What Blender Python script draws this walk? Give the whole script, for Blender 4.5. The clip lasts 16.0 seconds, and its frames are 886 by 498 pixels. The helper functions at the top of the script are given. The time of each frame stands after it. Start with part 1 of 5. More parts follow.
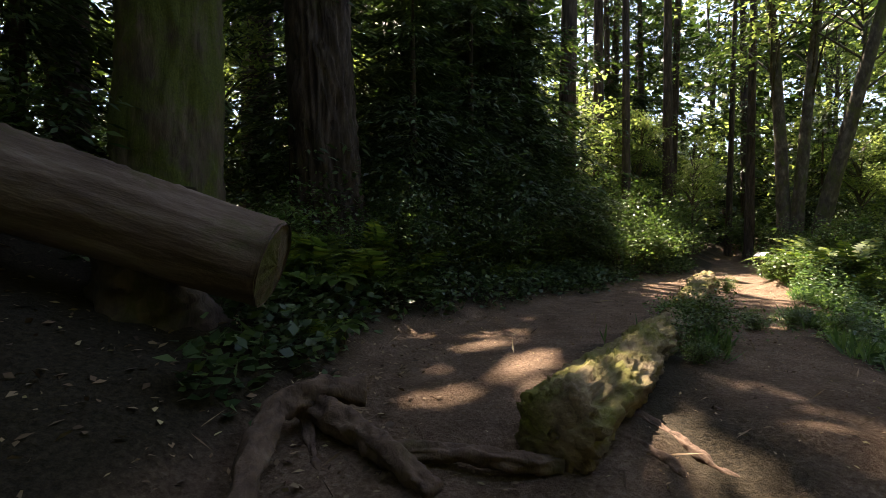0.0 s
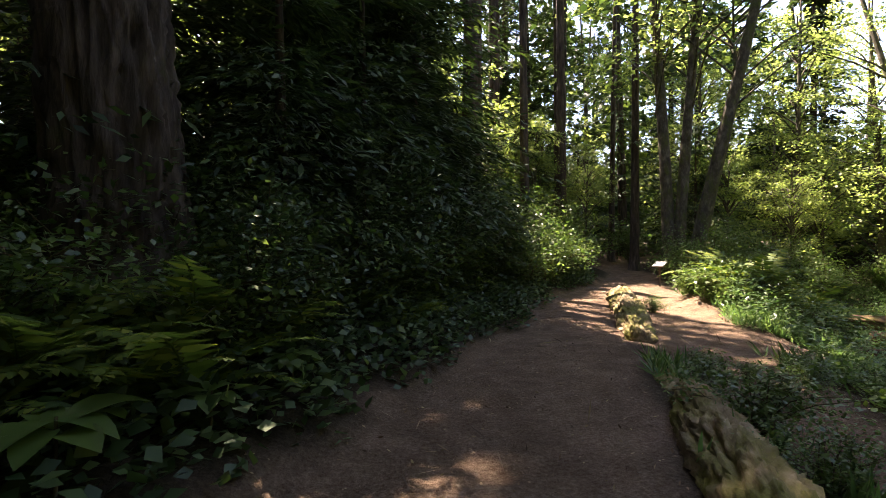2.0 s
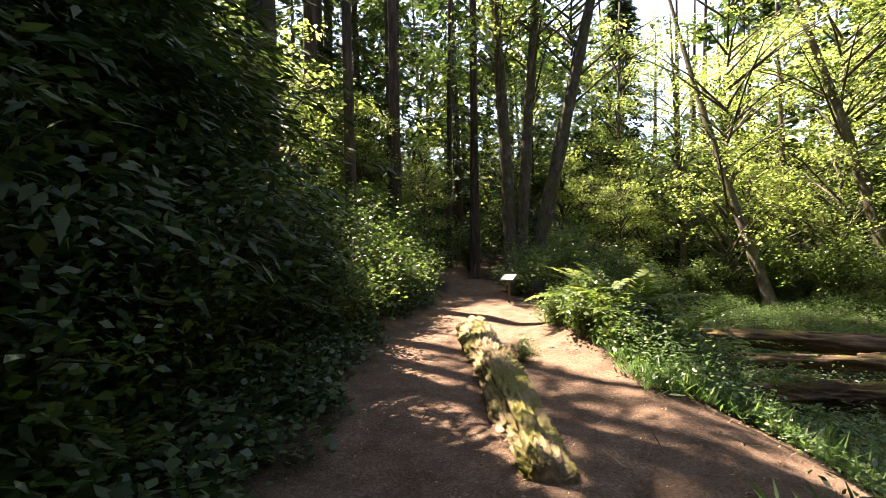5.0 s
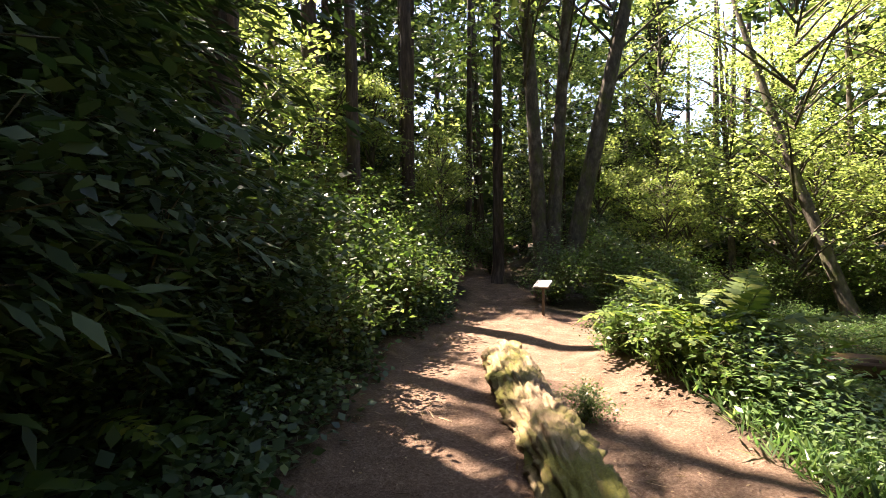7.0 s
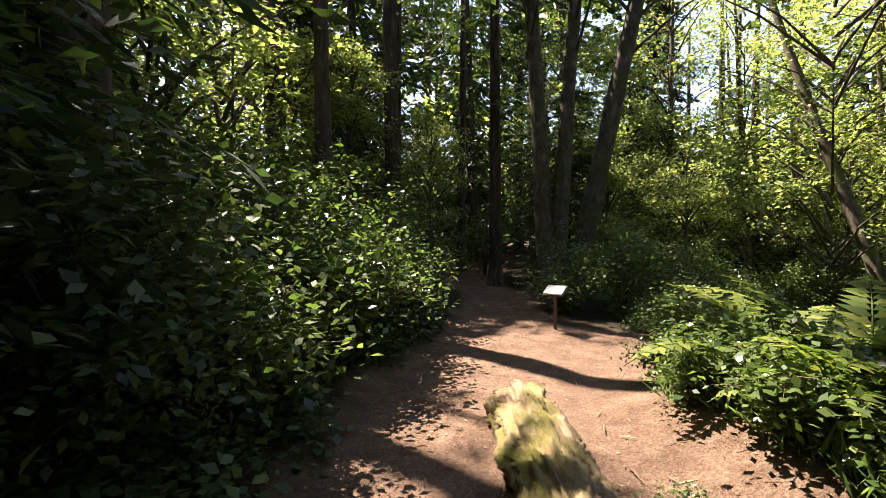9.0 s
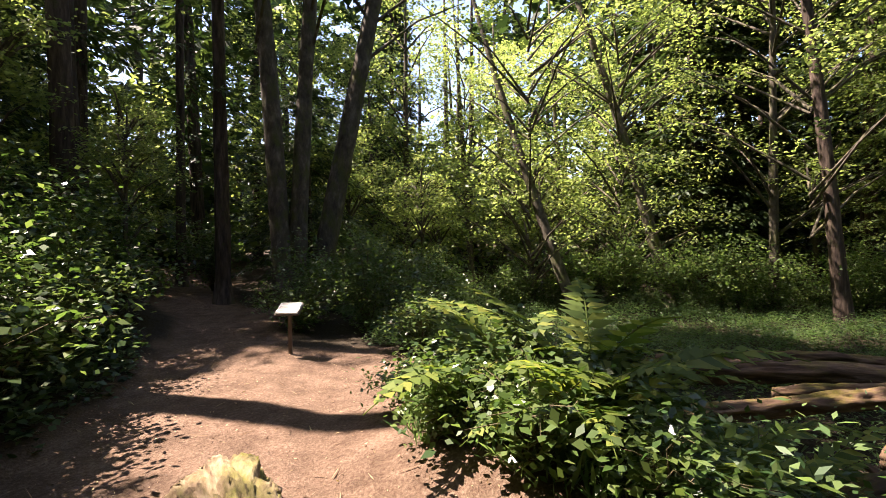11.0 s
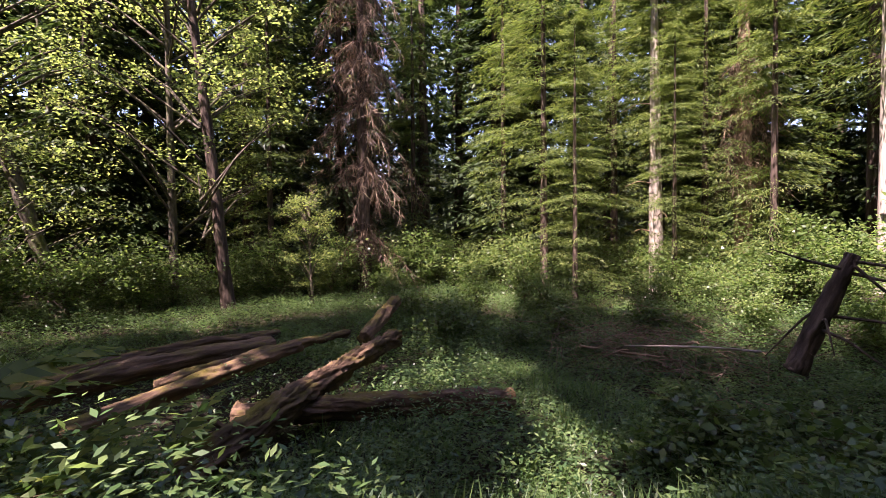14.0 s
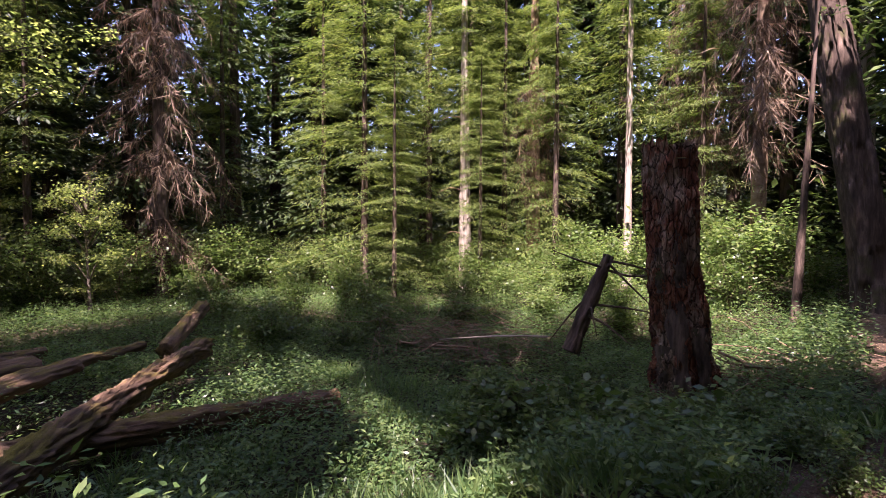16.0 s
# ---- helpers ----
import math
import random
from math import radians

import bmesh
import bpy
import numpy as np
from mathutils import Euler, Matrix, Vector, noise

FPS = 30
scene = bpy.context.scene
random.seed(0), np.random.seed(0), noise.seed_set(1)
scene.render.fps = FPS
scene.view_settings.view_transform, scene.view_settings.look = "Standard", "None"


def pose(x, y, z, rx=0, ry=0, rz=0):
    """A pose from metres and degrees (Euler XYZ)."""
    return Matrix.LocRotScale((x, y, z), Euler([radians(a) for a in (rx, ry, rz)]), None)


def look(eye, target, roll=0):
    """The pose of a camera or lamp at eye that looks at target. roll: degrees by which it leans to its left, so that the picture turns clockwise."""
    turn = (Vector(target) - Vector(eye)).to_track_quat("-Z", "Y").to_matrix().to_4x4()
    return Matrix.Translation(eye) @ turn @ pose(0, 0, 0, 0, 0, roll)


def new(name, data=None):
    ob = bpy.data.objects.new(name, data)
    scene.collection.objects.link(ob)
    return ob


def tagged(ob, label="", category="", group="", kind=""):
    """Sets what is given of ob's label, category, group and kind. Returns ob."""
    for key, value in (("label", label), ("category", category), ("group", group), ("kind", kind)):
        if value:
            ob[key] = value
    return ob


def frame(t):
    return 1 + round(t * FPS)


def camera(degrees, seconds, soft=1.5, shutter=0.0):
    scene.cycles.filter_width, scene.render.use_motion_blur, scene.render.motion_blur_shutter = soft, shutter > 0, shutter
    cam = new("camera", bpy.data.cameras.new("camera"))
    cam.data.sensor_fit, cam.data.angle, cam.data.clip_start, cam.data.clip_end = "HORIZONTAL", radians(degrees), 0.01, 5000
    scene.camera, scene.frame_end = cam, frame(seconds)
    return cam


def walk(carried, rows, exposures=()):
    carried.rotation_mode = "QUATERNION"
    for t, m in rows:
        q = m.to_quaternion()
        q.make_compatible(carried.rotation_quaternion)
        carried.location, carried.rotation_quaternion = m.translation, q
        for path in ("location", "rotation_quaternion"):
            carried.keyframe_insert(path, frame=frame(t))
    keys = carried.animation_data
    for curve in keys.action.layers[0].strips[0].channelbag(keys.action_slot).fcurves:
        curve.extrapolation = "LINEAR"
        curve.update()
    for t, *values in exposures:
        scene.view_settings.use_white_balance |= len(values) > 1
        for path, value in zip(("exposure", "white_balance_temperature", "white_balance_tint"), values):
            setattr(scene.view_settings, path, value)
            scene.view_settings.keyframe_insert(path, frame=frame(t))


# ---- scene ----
cam = camera(85.9, 16.0, 0.85)
METRES, EYE, TILT, LEAN, TURN = 12.5, 1.12, -1.3, 0.0, 0.0
ROWS = [
    (0.0, 0.0, 0.0, 0.0, 0.0, 0.0, -0.0),
    (0.5, -0.0058, 0.0511, 0.0054, -2.12, 0.03, -0.04),
    (1.0, -0.0112, 0.103, 0.0115, -6.41, 0.16, 0.25),
    (1.5, -0.0076, 0.1464, 0.0187, -8.78, 0.26, 0.44),
    (2.0, -0.0039, 0.1885, 0.025, -14.07, 0.25, 0.68),
    (2.5, 0.0098, 0.2234, 0.0394, -20.85, 0.25, 1.04),
    (3.0, 0.0268, 0.2602, 0.0458, -27.68, -0.15, 1.19),
    (3.5, 0.0498, 0.3028, 0.0522, -32.61, -0.31, 1.38),
    (6.0, 0.1859, 0.5203, 0.0545, -33.64, -0.28, 1.49),
    (6.5, 0.2086, 0.5534, 0.0537, -31.57, -0.09, 1.38),
    (7.0, 0.2277, 0.5902, 0.0535, -31.4, -0.15, 1.39),
    (7.5, 0.2512, 0.6241, 0.0523, -31.15, -0.22, 1.52),
    (8.0, 0.2714, 0.6603, 0.0501, -31.17, -0.36, 1.23),
    (10.5, 0.3782, 0.7779, 0.0544, -49.16, -0.11, 1.88),
    (11.0, 0.3884, 0.7772, 0.0542, -62.31, -0.3, 2.05),
    (11.5, 0.3907, 0.7728, 0.0535, -75.92, -0.66, 2.2),
    (12.0, 0.3908, 0.7656, 0.0527, -88.03, -1.11, 2.27),
    (12.5, 0.3897, 0.7583, 0.0515, -98.61, -1.53, 2.14),
    (13.0, 0.3873, 0.7516, 0.0509, -107.72, -1.86, 2.0),
    (13.5, 0.3843, 0.7449, 0.0503, -116.61, -2.15, 1.8),
    (14.0, 0.3785, 0.7389, 0.0509, -125.27, -2.36, 1.61),
    (14.5, 0.3706, 0.7338, 0.0524, -134.54, -2.65, 1.26),
    (15.0, 0.3639, 0.7314, 0.0542, -144.29, -2.74, 0.87),
    (15.5, 0.3656, 0.7374, 0.057, -150.72, -2.96, 0.52),
    (16.0, 0.3766, 0.7529, 0.0541, -146.89, -2.81, 0.38),
]
EXPOSURES = [(0.0, 2.85, 7200, 18), (1.5, 3.1, 7200, 22), (3.5, 3.2, 7200, 24), (6.0, 3.2, 7100, 24), (7.2, 3.1, 6950, 25), (8.0, 2.75, 6900, 25), (11.0, 2.55, 6700, 27), (13.0, 2.6, 6400, 44), (16.0, 2.72, 6200, 48)]
walk(cam, [(t, pose(0, 0, EYE, TILT, LEAN, TURN) @ pose(METRES * x, METRES * y, METRES * z, 90 + pitch, roll, yaw)) for t, x, y, z, yaw, pitch, roll in ROWS], EXPOSURES)

# ---- light ----
SUN_EL, SUN_AZ = 59.0, -13.0          # degrees above the horizon; degrees from +y, minus towards -x
world = bpy.data.worlds.new("sky")
scene.world = world
world.use_nodes = True
wn = world.node_tree
sky = wn.nodes.new("ShaderNodeTexSky")
sky.sky_type, sky.sun_disc = "NISHITA", False
sky.sun_elevation, sky.sun_rotation = radians(SUN_EL), radians(SUN_AZ)
wn.nodes["Background"].inputs["Strength"].default_value = 0.078
wn.links.new(sky.outputs[0], wn.nodes["Background"].inputs["Color"])
sun = new("sun", bpy.data.lights.new("sun", "SUN"))
sun.data.energy, sun.data.angle, sun.data.color = 5.0, radians(0.55), (1.0, 0.93, 0.80)
to_sun = Vector((math.sin(radians(SUN_AZ)) * math.cos(radians(SUN_EL)), math.cos(radians(SUN_AZ)) * math.cos(radians(SUN_EL)), math.sin(radians(SUN_EL))))
sun.matrix_world = look(to_sun * 60, (0, 0, 0))

rng = np.random.default_rng(7)


# ---- materials ----
def material(name):
    m = bpy.data.materials.new(name)
    m.use_nodes = True
    return m, m.node_tree.nodes, m.node_tree.links


def ramp(nodes, stops):
    r = nodes.new("ShaderNodeValToRGB")
    e = r.color_ramp.elements
    while len(e) < len(stops):
        e.new(0.5)
    for el, (p, c) in zip(e, stops):
        el.position, el.color = p, (*c, 1)
    return r


def coords(nodes, links, scale):
    tc = nodes.new("ShaderNodeTexCoord")
    mp = nodes.new("ShaderNodeMapping")
    mp.inputs["Scale"].default_value = scale
    links.new(tc.outputs["Object"], mp.inputs["Vector"])
    return mp.outputs[0]


def noise_tex(nodes, links, vec, scale, detail=6, rough=0.6):
    n = nodes.new("ShaderNodeTexNoise")
    n.inputs["Scale"].default_value, n.inputs["Detail"].default_value, n.inputs["Roughness"].default_value = scale, detail, rough
    links.new(vec, n.inputs["Vector"])
    return n.outputs["Fac"]


def mix_color(nodes, links, fac, a, b):
    m = nodes.new("ShaderNodeMix")
    m.data_type = "RGBA"
    links.new(fac, m.inputs[0])
    for sock, v in ((m.inputs[6], a), (m.inputs[7], b)):
        if isinstance(v, tuple):
            sock.default_value = (*v, 1)
        else:
            links.new(v, sock)
    return m.outputs[2]


def bump(nodes, links, height, strength, distance, bsdf):
    b = nodes.new("ShaderNodeBump")
    b.inputs["Strength"].default_value, b.inputs["Distance"].default_value = strength, distance
    links.new(height, b.inputs["Height"])
    links.new(b.outputs[0], bsdf.inputs["Normal"])


def bark_material(name, stops, moss=None, moss_cut=(0.52, 0.62), stretch=0.18, grain=9.0, rough=0.9, moss_up=0.0):
    """Bark or old wood: grain drawn out along z, with patches of moss."""
    m, nodes, links = material(name)
    b = nodes["Principled BSDF"]
    b.inputs["Roughness"].default_value = rough
    b.inputs["Specular IOR Level"].default_value = 0.25
    vec = coords(nodes, links, (1, 1, stretch))
    fine = noise_tex(nodes, links, vec, grain, 8, 0.65)
    col = ramp(nodes, stops)
    links.new(fine, col.inputs[0])
    out = col.outputs[0]
    if moss:
        vec2 = coords(nodes, links, (1, 1, 0.6))
        patch = noise_tex(nodes, links, vec2, 2.3, 6, 0.65)
        if moss_up:
            geo = nodes.new("ShaderNodeNewGeometry")
            sep = nodes.new("ShaderNodeSeparateXYZ")
            links.new(geo.outputs["Normal"], sep.inputs[0])
            mul = nodes.new("ShaderNodeMath")
            mul.operation = "MULTIPLY_ADD"
            links.new(sep.outputs[2], mul.inputs[0])
            mul.inputs[1].default_value = moss_up
            links.new(patch, mul.inputs[2])
            patch = mul.outputs[0]
        cut = ramp(nodes, [(moss_cut[0], (0, 0, 0)), (moss_cut[1], (1, 1, 1))])
        links.new(patch, cut.inputs[0])
        vec3 = coords(nodes, links, (1, 1, 1))
        mossy = ramp(nodes, [(0.3, tuple(c * 0.5 for c in moss)), (0.7, moss)])
        links.new(noise_tex(nodes, links, vec3, 45, 4, 0.7), mossy.inputs[0])
        out = mix_color(nodes, links, cut.outputs[0], out, mossy.outputs[0])
    links.new(out, b.inputs["Base Color"])
    bump(nodes, links, fine, 0.9, 0.03, b)
    return m


def leaf_material(name, stops, through_light=0.4, gloss=0.45, glow=(1.15, 1.2, 0.8), shine=0.35):
    """Leaves: each one its own green, part of the light passes through."""
    m, nodes, links = material(name)
    b = nodes["Principled BSDF"]
    b.inputs["Roughness"].default_value = gloss
    b.inputs["Specular IOR Level"].default_value = shine
    geo = nodes.new("ShaderNodeNewGeometry")
    col = ramp(nodes, stops)
    links.new(geo.outputs["Random Per Island"], col.inputs[0])
    big = noise_tex(nodes, links, coords(nodes, links, (1, 1, 1)), 1.2, 3, 0.5)
    shade = ramp(nodes, [(0.3, (0.72, 0.75, 0.7)), (0.7, (1.2, 1.15, 1.1))])
    links.new(big, shade.inputs[0])
    mul = nodes.new("ShaderNodeMix")
    mul.data_type, mul.blend_type = "RGBA", "MULTIPLY"
    mul.inputs[0].default_value = 1
    links.new(col.outputs[0], mul.inputs[6])
    links.new(shade.outputs[0], mul.inputs[7])
    links.new(mul.outputs[2], b.inputs["Base Color"])
    tr = nodes.new("ShaderNodeBsdfTranslucent")
    warm = nodes.new("ShaderNodeMix")
    warm.data_type, warm.blend_type = "RGBA", "MULTIPLY"
    warm.inputs[0].default_value = 1
    warm.inputs[7].default_value = (*[g * 1.6 for g in glow], 1)
    links.new(mul.outputs[2], warm.inputs[6])
    links.new(warm.outputs[2], tr.inputs["Color"])
    mx = nodes.new("ShaderNodeMixShader")
    mx.inputs[0].default_value = through_light
    links.new(b.outputs[0], mx.inputs[1])
    links.new(tr.outputs[0], mx.inputs[2])
    links.new(mx.outputs[0], nodes["Material Output"].inputs["Surface"])
    return m


M_FIR = bark_material("fir_bark", [(0.3, (0.018, 0.012, 0.009)), (0.5, (0.06, 0.042, 0.03)), (0.72, (0.14, 0.10, 0.075))], (0.07, 0.075, 0.02), (0.56, 0.7))
M_MOSSBARK = bark_material("mossy_bark", [(0.3, (0.03, 0.02, 0.013)), (0.55, (0.09, 0.065, 0.04)), (0.75, (0.17, 0.13, 0.09))], (0.10, 0.115, 0.02), (0.42, 0.56))
M_ALDER = bark_material("alder_bark", [(0.3, (0.03, 0.024, 0.017)), (0.52, (0.085, 0.07, 0.05)), (0.75, (0.20, 0.175, 0.13))], (0.10, 0.11, 0.03), (0.5, 0.66), stretch=0.5, grain=6)
M_PALE = bark_material("pale_dead_wood", [(0.3, (0.12, 0.09, 0.065)), (0.55, (0.29, 0.25, 0.20)), (0.75, (0.44, 0.39, 0.33))], stretch=0.1, grain=10)
M_CUTLOG = bark_material("weathered_log", [(0.28, (0.05, 0.03, 0.02)), (0.5, (0.13, 0.085, 0.06)), (0.75, (0.25, 0.18, 0.135))], (0.09, 0.085, 0.02), (0.62, 0.74), stretch=0.15, grain=8, moss_up=0.1)
M_MOSSLOG = bark_material("mossy_log", [(0.28, (0.05, 0.032, 0.02)), (0.5, (0.20, 0.14, 0.08)), (0.75, (0.40, 0.31, 0.19))], (0.155, 0.145, 0.028), (0.46, 0.64), stretch=0.25, grain=12, moss_up=0.08)
M_OLDLOG = bark_material("rotting_log", [(0.28, (0.03, 0.017, 0.010)), (0.5, (0.10, 0.062, 0.037)), (0.75, (0.25, 0.155, 0.085))], (0.15, 0.12, 0.02), (0.55, 0.7), stretch=0.15, grain=8, moss_up=0.12)
M_CUT = bark_material("cut_wood_face", [(0.3, (0.05, 0.035, 0.022)), (0.55, (0.12, 0.085, 0.05)), (0.8, (0.2, 0.15, 0.09))], (0.10, 0.10, 0.02), (0.45, 0.6), stretch=1, grain=14)
M_ROOT = bark_material("root_bark", [(0.3, (0.04, 0.024, 0.016)), (0.55, (0.12, 0.075, 0.05)), (0.8, (0.22, 0.15, 0.10))], (0.08, 0.07, 0.02), (0.6, 0.75), stretch=0.6, grain=10)
M_TWIG = bark_material("dead_twigs", [(0.3, (0.10, 0.06, 0.035)), (0.6, (0.22, 0.15, 0.095)), (0.8, (0.36, 0.28, 0.20))], stretch=1, grain=5)
M_STEM = bark_material("green_stems", [(0.3, (0.05, 0.04, 0.02)), (0.7, (0.12, 0.10, 0.05))], stretch=1, grain=6)

M_NEEDLE = leaf_material("conifer_needles", [(0.0, (0.016, 0.032, 0.010)), (0.5, (0.034, 0.062, 0.018)), (1.0, (0.065, 0.095, 0.024))], 0.25, 0.6)
M_NEEDLE_L = leaf_material("light_conifer_needles", [(0.0, (0.045, 0.075, 0.018)), (0.5, (0.085, 0.125, 0.03)), (1.0, (0.14, 0.165, 0.04))], 0.35, 0.6)
M_DEADNEEDLE = leaf_material("dead_needles", [(0.0, (0.05, 0.034, 0.023)), (0.5, (0.115, 0.08, 0.054)), (1.0, (0.25, 0.185, 0.125))], 0.2, 0.8, (1.1, 0.9, 0.7))
M_LEAF = leaf_material("alder_leaves", [(0.0, (0.08, 0.115, 0.036)), (0.5, (0.14, 0.18, 0.06)), (1.0, (0.22, 0.245, 0.09))], 0.6, 0.45)
M_SHRUB = leaf_material("shrub_leaves", [(0.0, (0.030, 0.062, 0.014)), (0.5, (0.062, 0.105, 0.024)), (1.0, (0.11, 0.15, 0.045))], 0.4, 0.34, shine=0.4)
# lighter copy of shrub_leaves: the sunlit look is put into the colour
M_SHRUB_SUNLIT = leaf_material("sunlit_shrub_leaves", [(0.0, (0.048, 0.09, 0.024)), (0.5, (0.092, 0.145, 0.042)), (1.0, (0.155, 0.20, 0.068))], 0.5, 0.42)
M_IVY = leaf_material("ivy_leaves", [(0.0, (0.020, 0.042, 0.014)), (0.6, (0.045, 0.08, 0.025)), (1.0, (0.085, 0.12, 0.04))], 0.25, 0.5)
M_FERN = leaf_material("fern_fronds", [(0.0, (0.05, 0.085, 0.015)), (0.5, (0.10, 0.14, 0.025)), (1.0, (0.17, 0.19, 0.035))], 0.4, 0.62, shine=0.2)
M_HERB = leaf_material("meadow_herbs", [(0.0, (0.034, 0.075, 0.025)), (0.5, (0.07, 0.124, 0.042)), (1.0, (0.12, 0.172, 0.060))], 0.45, 0.36)
M_LITTER = leaf_material("leaf_litter", [(0.0, (0.06, 0.035, 0.02)), (0.5, (0.16, 0.10, 0.055)), (0.9, (0.30, 0.21, 0.12)), (1.0, (0.42, 0.34, 0.16))], 0.1, 0.7, (1, 0.9, 0.7))


def rot_material():
    """Rotten red wood that breaks into upright blocks, with paler bare patches and a mossy foot."""
    m, nodes, links = material("rotten_red_wood")
    b = nodes["Principled BSDF"]
    b.inputs["Roughness"].default_value = 0.9
    b.inputs["Specular IOR Level"].default_value = 0.2
    grain = noise_tex(nodes, links, coords(nodes, links, (1, 1, 0.12)), 16, 8, 0.65)
    red = ramp(nodes, [(0.3, (0.035, 0.012, 0.007)), (0.52, (0.14, 0.05, 0.026)), (0.75, (0.27, 0.125, 0.065))])
    links.new(grain, red.inputs[0])
    pale = ramp(nodes, [(0.3, (0.07, 0.045, 0.03)), (0.52, (0.20, 0.14, 0.095)), (0.75, (0.40, 0.31, 0.22))])
    links.new(grain, pale.inputs[0])
    cut = ramp(nodes, [(0.47, (0, 0, 0)), (0.56, (1, 1, 1))])
    links.new(noise_tex(nodes, links, coords(nodes, links, (1, 1, 0.5)), 2.6, 5, 0.6), cut.inputs[0])
    out = mix_color(nodes, links, cut.outputs[0], red.outputs[0], pale.outputs[0])
    cell = nodes.new("ShaderNodeTexVoronoi")
    cell.feature = "DISTANCE_TO_EDGE"
    cell.inputs["Scale"].default_value = 9
    links.new(coords(nodes, links, (1, 1, 0.42)), cell.inputs["Vector"])
    crack = ramp(nodes, [(0.0, (0.12, 0.10, 0.09)), (0.09, (1, 1, 1))])
    links.new(cell.outputs["Distance"], crack.inputs[0])
    mul = nodes.new("ShaderNodeMix")
    mul.data_type, mul.blend_type = "RGBA", "MULTIPLY"
    mul.inputs[0].default_value = 0.85
    links.new(out, mul.inputs[6])
    links.new(crack.outputs[0], mul.inputs[7])
    links.new(mul.outputs[2], b.inputs["Base Color"])
    add = nodes.new("ShaderNodeMath")
    add.operation = "MULTIPLY_ADD"
    links.new(crack.outputs[0], add.inputs[0])
    add.inputs[1].default_value = 0.6
    links.new(grain, add.inputs[2])
    bump(nodes, links, add.outputs[0], 1.0, 0.05, b)
    return m


M_ROT = rot_material()


def ground_material():
    """Packed red-brown dirt where the attribute dirt is 1, dark forest soil elsewhere."""
    m, nodes, links = material("forest_ground")
    b = nodes["Principled BSDF"]
    b.inputs["Roughness"].default_value = 0.95
    b.inputs["Specular IOR Level"].default_value = 0.15
    vec = coords(nodes, links, (1, 1, 1))
    fine = noise_tex(nodes, links, vec, 38, 8, 0.7)
    mid = noise_tex(nodes, links, vec, 3.2, 7, 0.62)
    dirt = ramp(nodes, [(0.25, (0.07, 0.037, 0.021)), (0.5, (0.155, 0.103, 0.069)), (0.75, (0.262, 0.196, 0.136))])
    links.new(fine, dirt.inputs[0])
    worn = ramp(nodes, [(0.35, (0.66, 0.62, 0.58)), (0.65, (1.15, 1.12, 1.1))])
    links.new(mid, worn.inputs[0])
    mul = nodes.new("ShaderNodeMix")
    mul.data_type, mul.blend_type = "RGBA", "MULTIPLY"
    mul.inputs[0].default_value = 1
    links.new(dirt.outputs[0], mul.inputs[6])
    links.new(worn.outputs[0], mul.inputs[7])
    soil = ramp(nodes, [(0.3, (0.012, 0.010, 0.006)), (0.55, (0.045, 0.034, 0.02)), (0.8, (0.10, 0.075, 0.045))])
    links.new(fine, soil.inputs[0])
    at = nodes.new("ShaderNodeAttribute")
    at.attribute_name = "dirt"
    links.new(mix_color(nodes, links, at.outputs["Fac"], soil.outputs[0], mul.outputs[2]), b.inputs["Base Color"])
    bump(nodes, links, fine, 0.9, 0.05, b)
    return m


def plain_material(name, color, rough=0.6, metal=0.0, var=0.25):
    m, nodes, links = material(name)
    b = nodes["Principled BSDF"]
    b.inputs["Roughness"].default_value, b.inputs["Metallic"].default_value = rough, metal
    r = ramp(nodes, [(0.3, tuple(c * (1 - var) for c in color)), (0.7, tuple(min(1, c * (1 + var)) for c in color))])
    links.new(noise_tex(nodes, links, coords(nodes, links, (1, 1, 1)), 12, 6, 0.6), r.inputs[0])
    links.new(r.outputs[0], b.inputs["Base Color"])
    return m


M_GROUND = ground_material()
M_PANEL = plain_material("sign_panel", (0.5, 0.48, 0.43), 0.35)
M_POST = plain_material("sign_post", (0.10, 0.075, 0.055), 0.8)
M_PRINT = plain_material("sign_print", (0.33, 0.33, 0.28), 0.5)


# ---- mesh helpers ----
def quick_mesh(name, verts, faces, mat, smooth=False):
    """A mesh from arrays; faces all have the same number of corners."""
    verts, faces = np.asarray(verts, np.float32), np.asarray(faces, np.int32)
    me = bpy.data.meshes.new(name)
    k = faces.shape[1]
    me.vertices.add(len(verts))
    me.vertices.foreach_set("co", verts.ravel())
    me.loops.add(faces.size)
    me.loops.foreach_set("vertex_index", faces.ravel())
    me.polygons.add(len(faces))
    me.polygons.foreach_set("loop_start", np.arange(0, faces.size, k, dtype=np.int32))
    if smooth:
        me.polygons.foreach_set("use_smooth", np.ones(len(faces), bool))
    me.update(calc_edges=True)
    me.materials.append(mat)
    return me


def child(name, me, parent, label="", m=None):
    ob = new(name, me)
    ob.parent = parent
    if m is not None:
        ob.matrix_basis = m
    if label:
        ob["label"] = label
    return ob


def thing(name, m, label, category, group="", kind=""):
    ob = new(name)
    ob.empty_display_size = 0.2
    ob.matrix_basis = m
    return tagged(ob, label, category, group, kind)


def unit(v):
    return v / np.maximum(np.linalg.norm(v, axis=-1, keepdims=True), 1e-9)


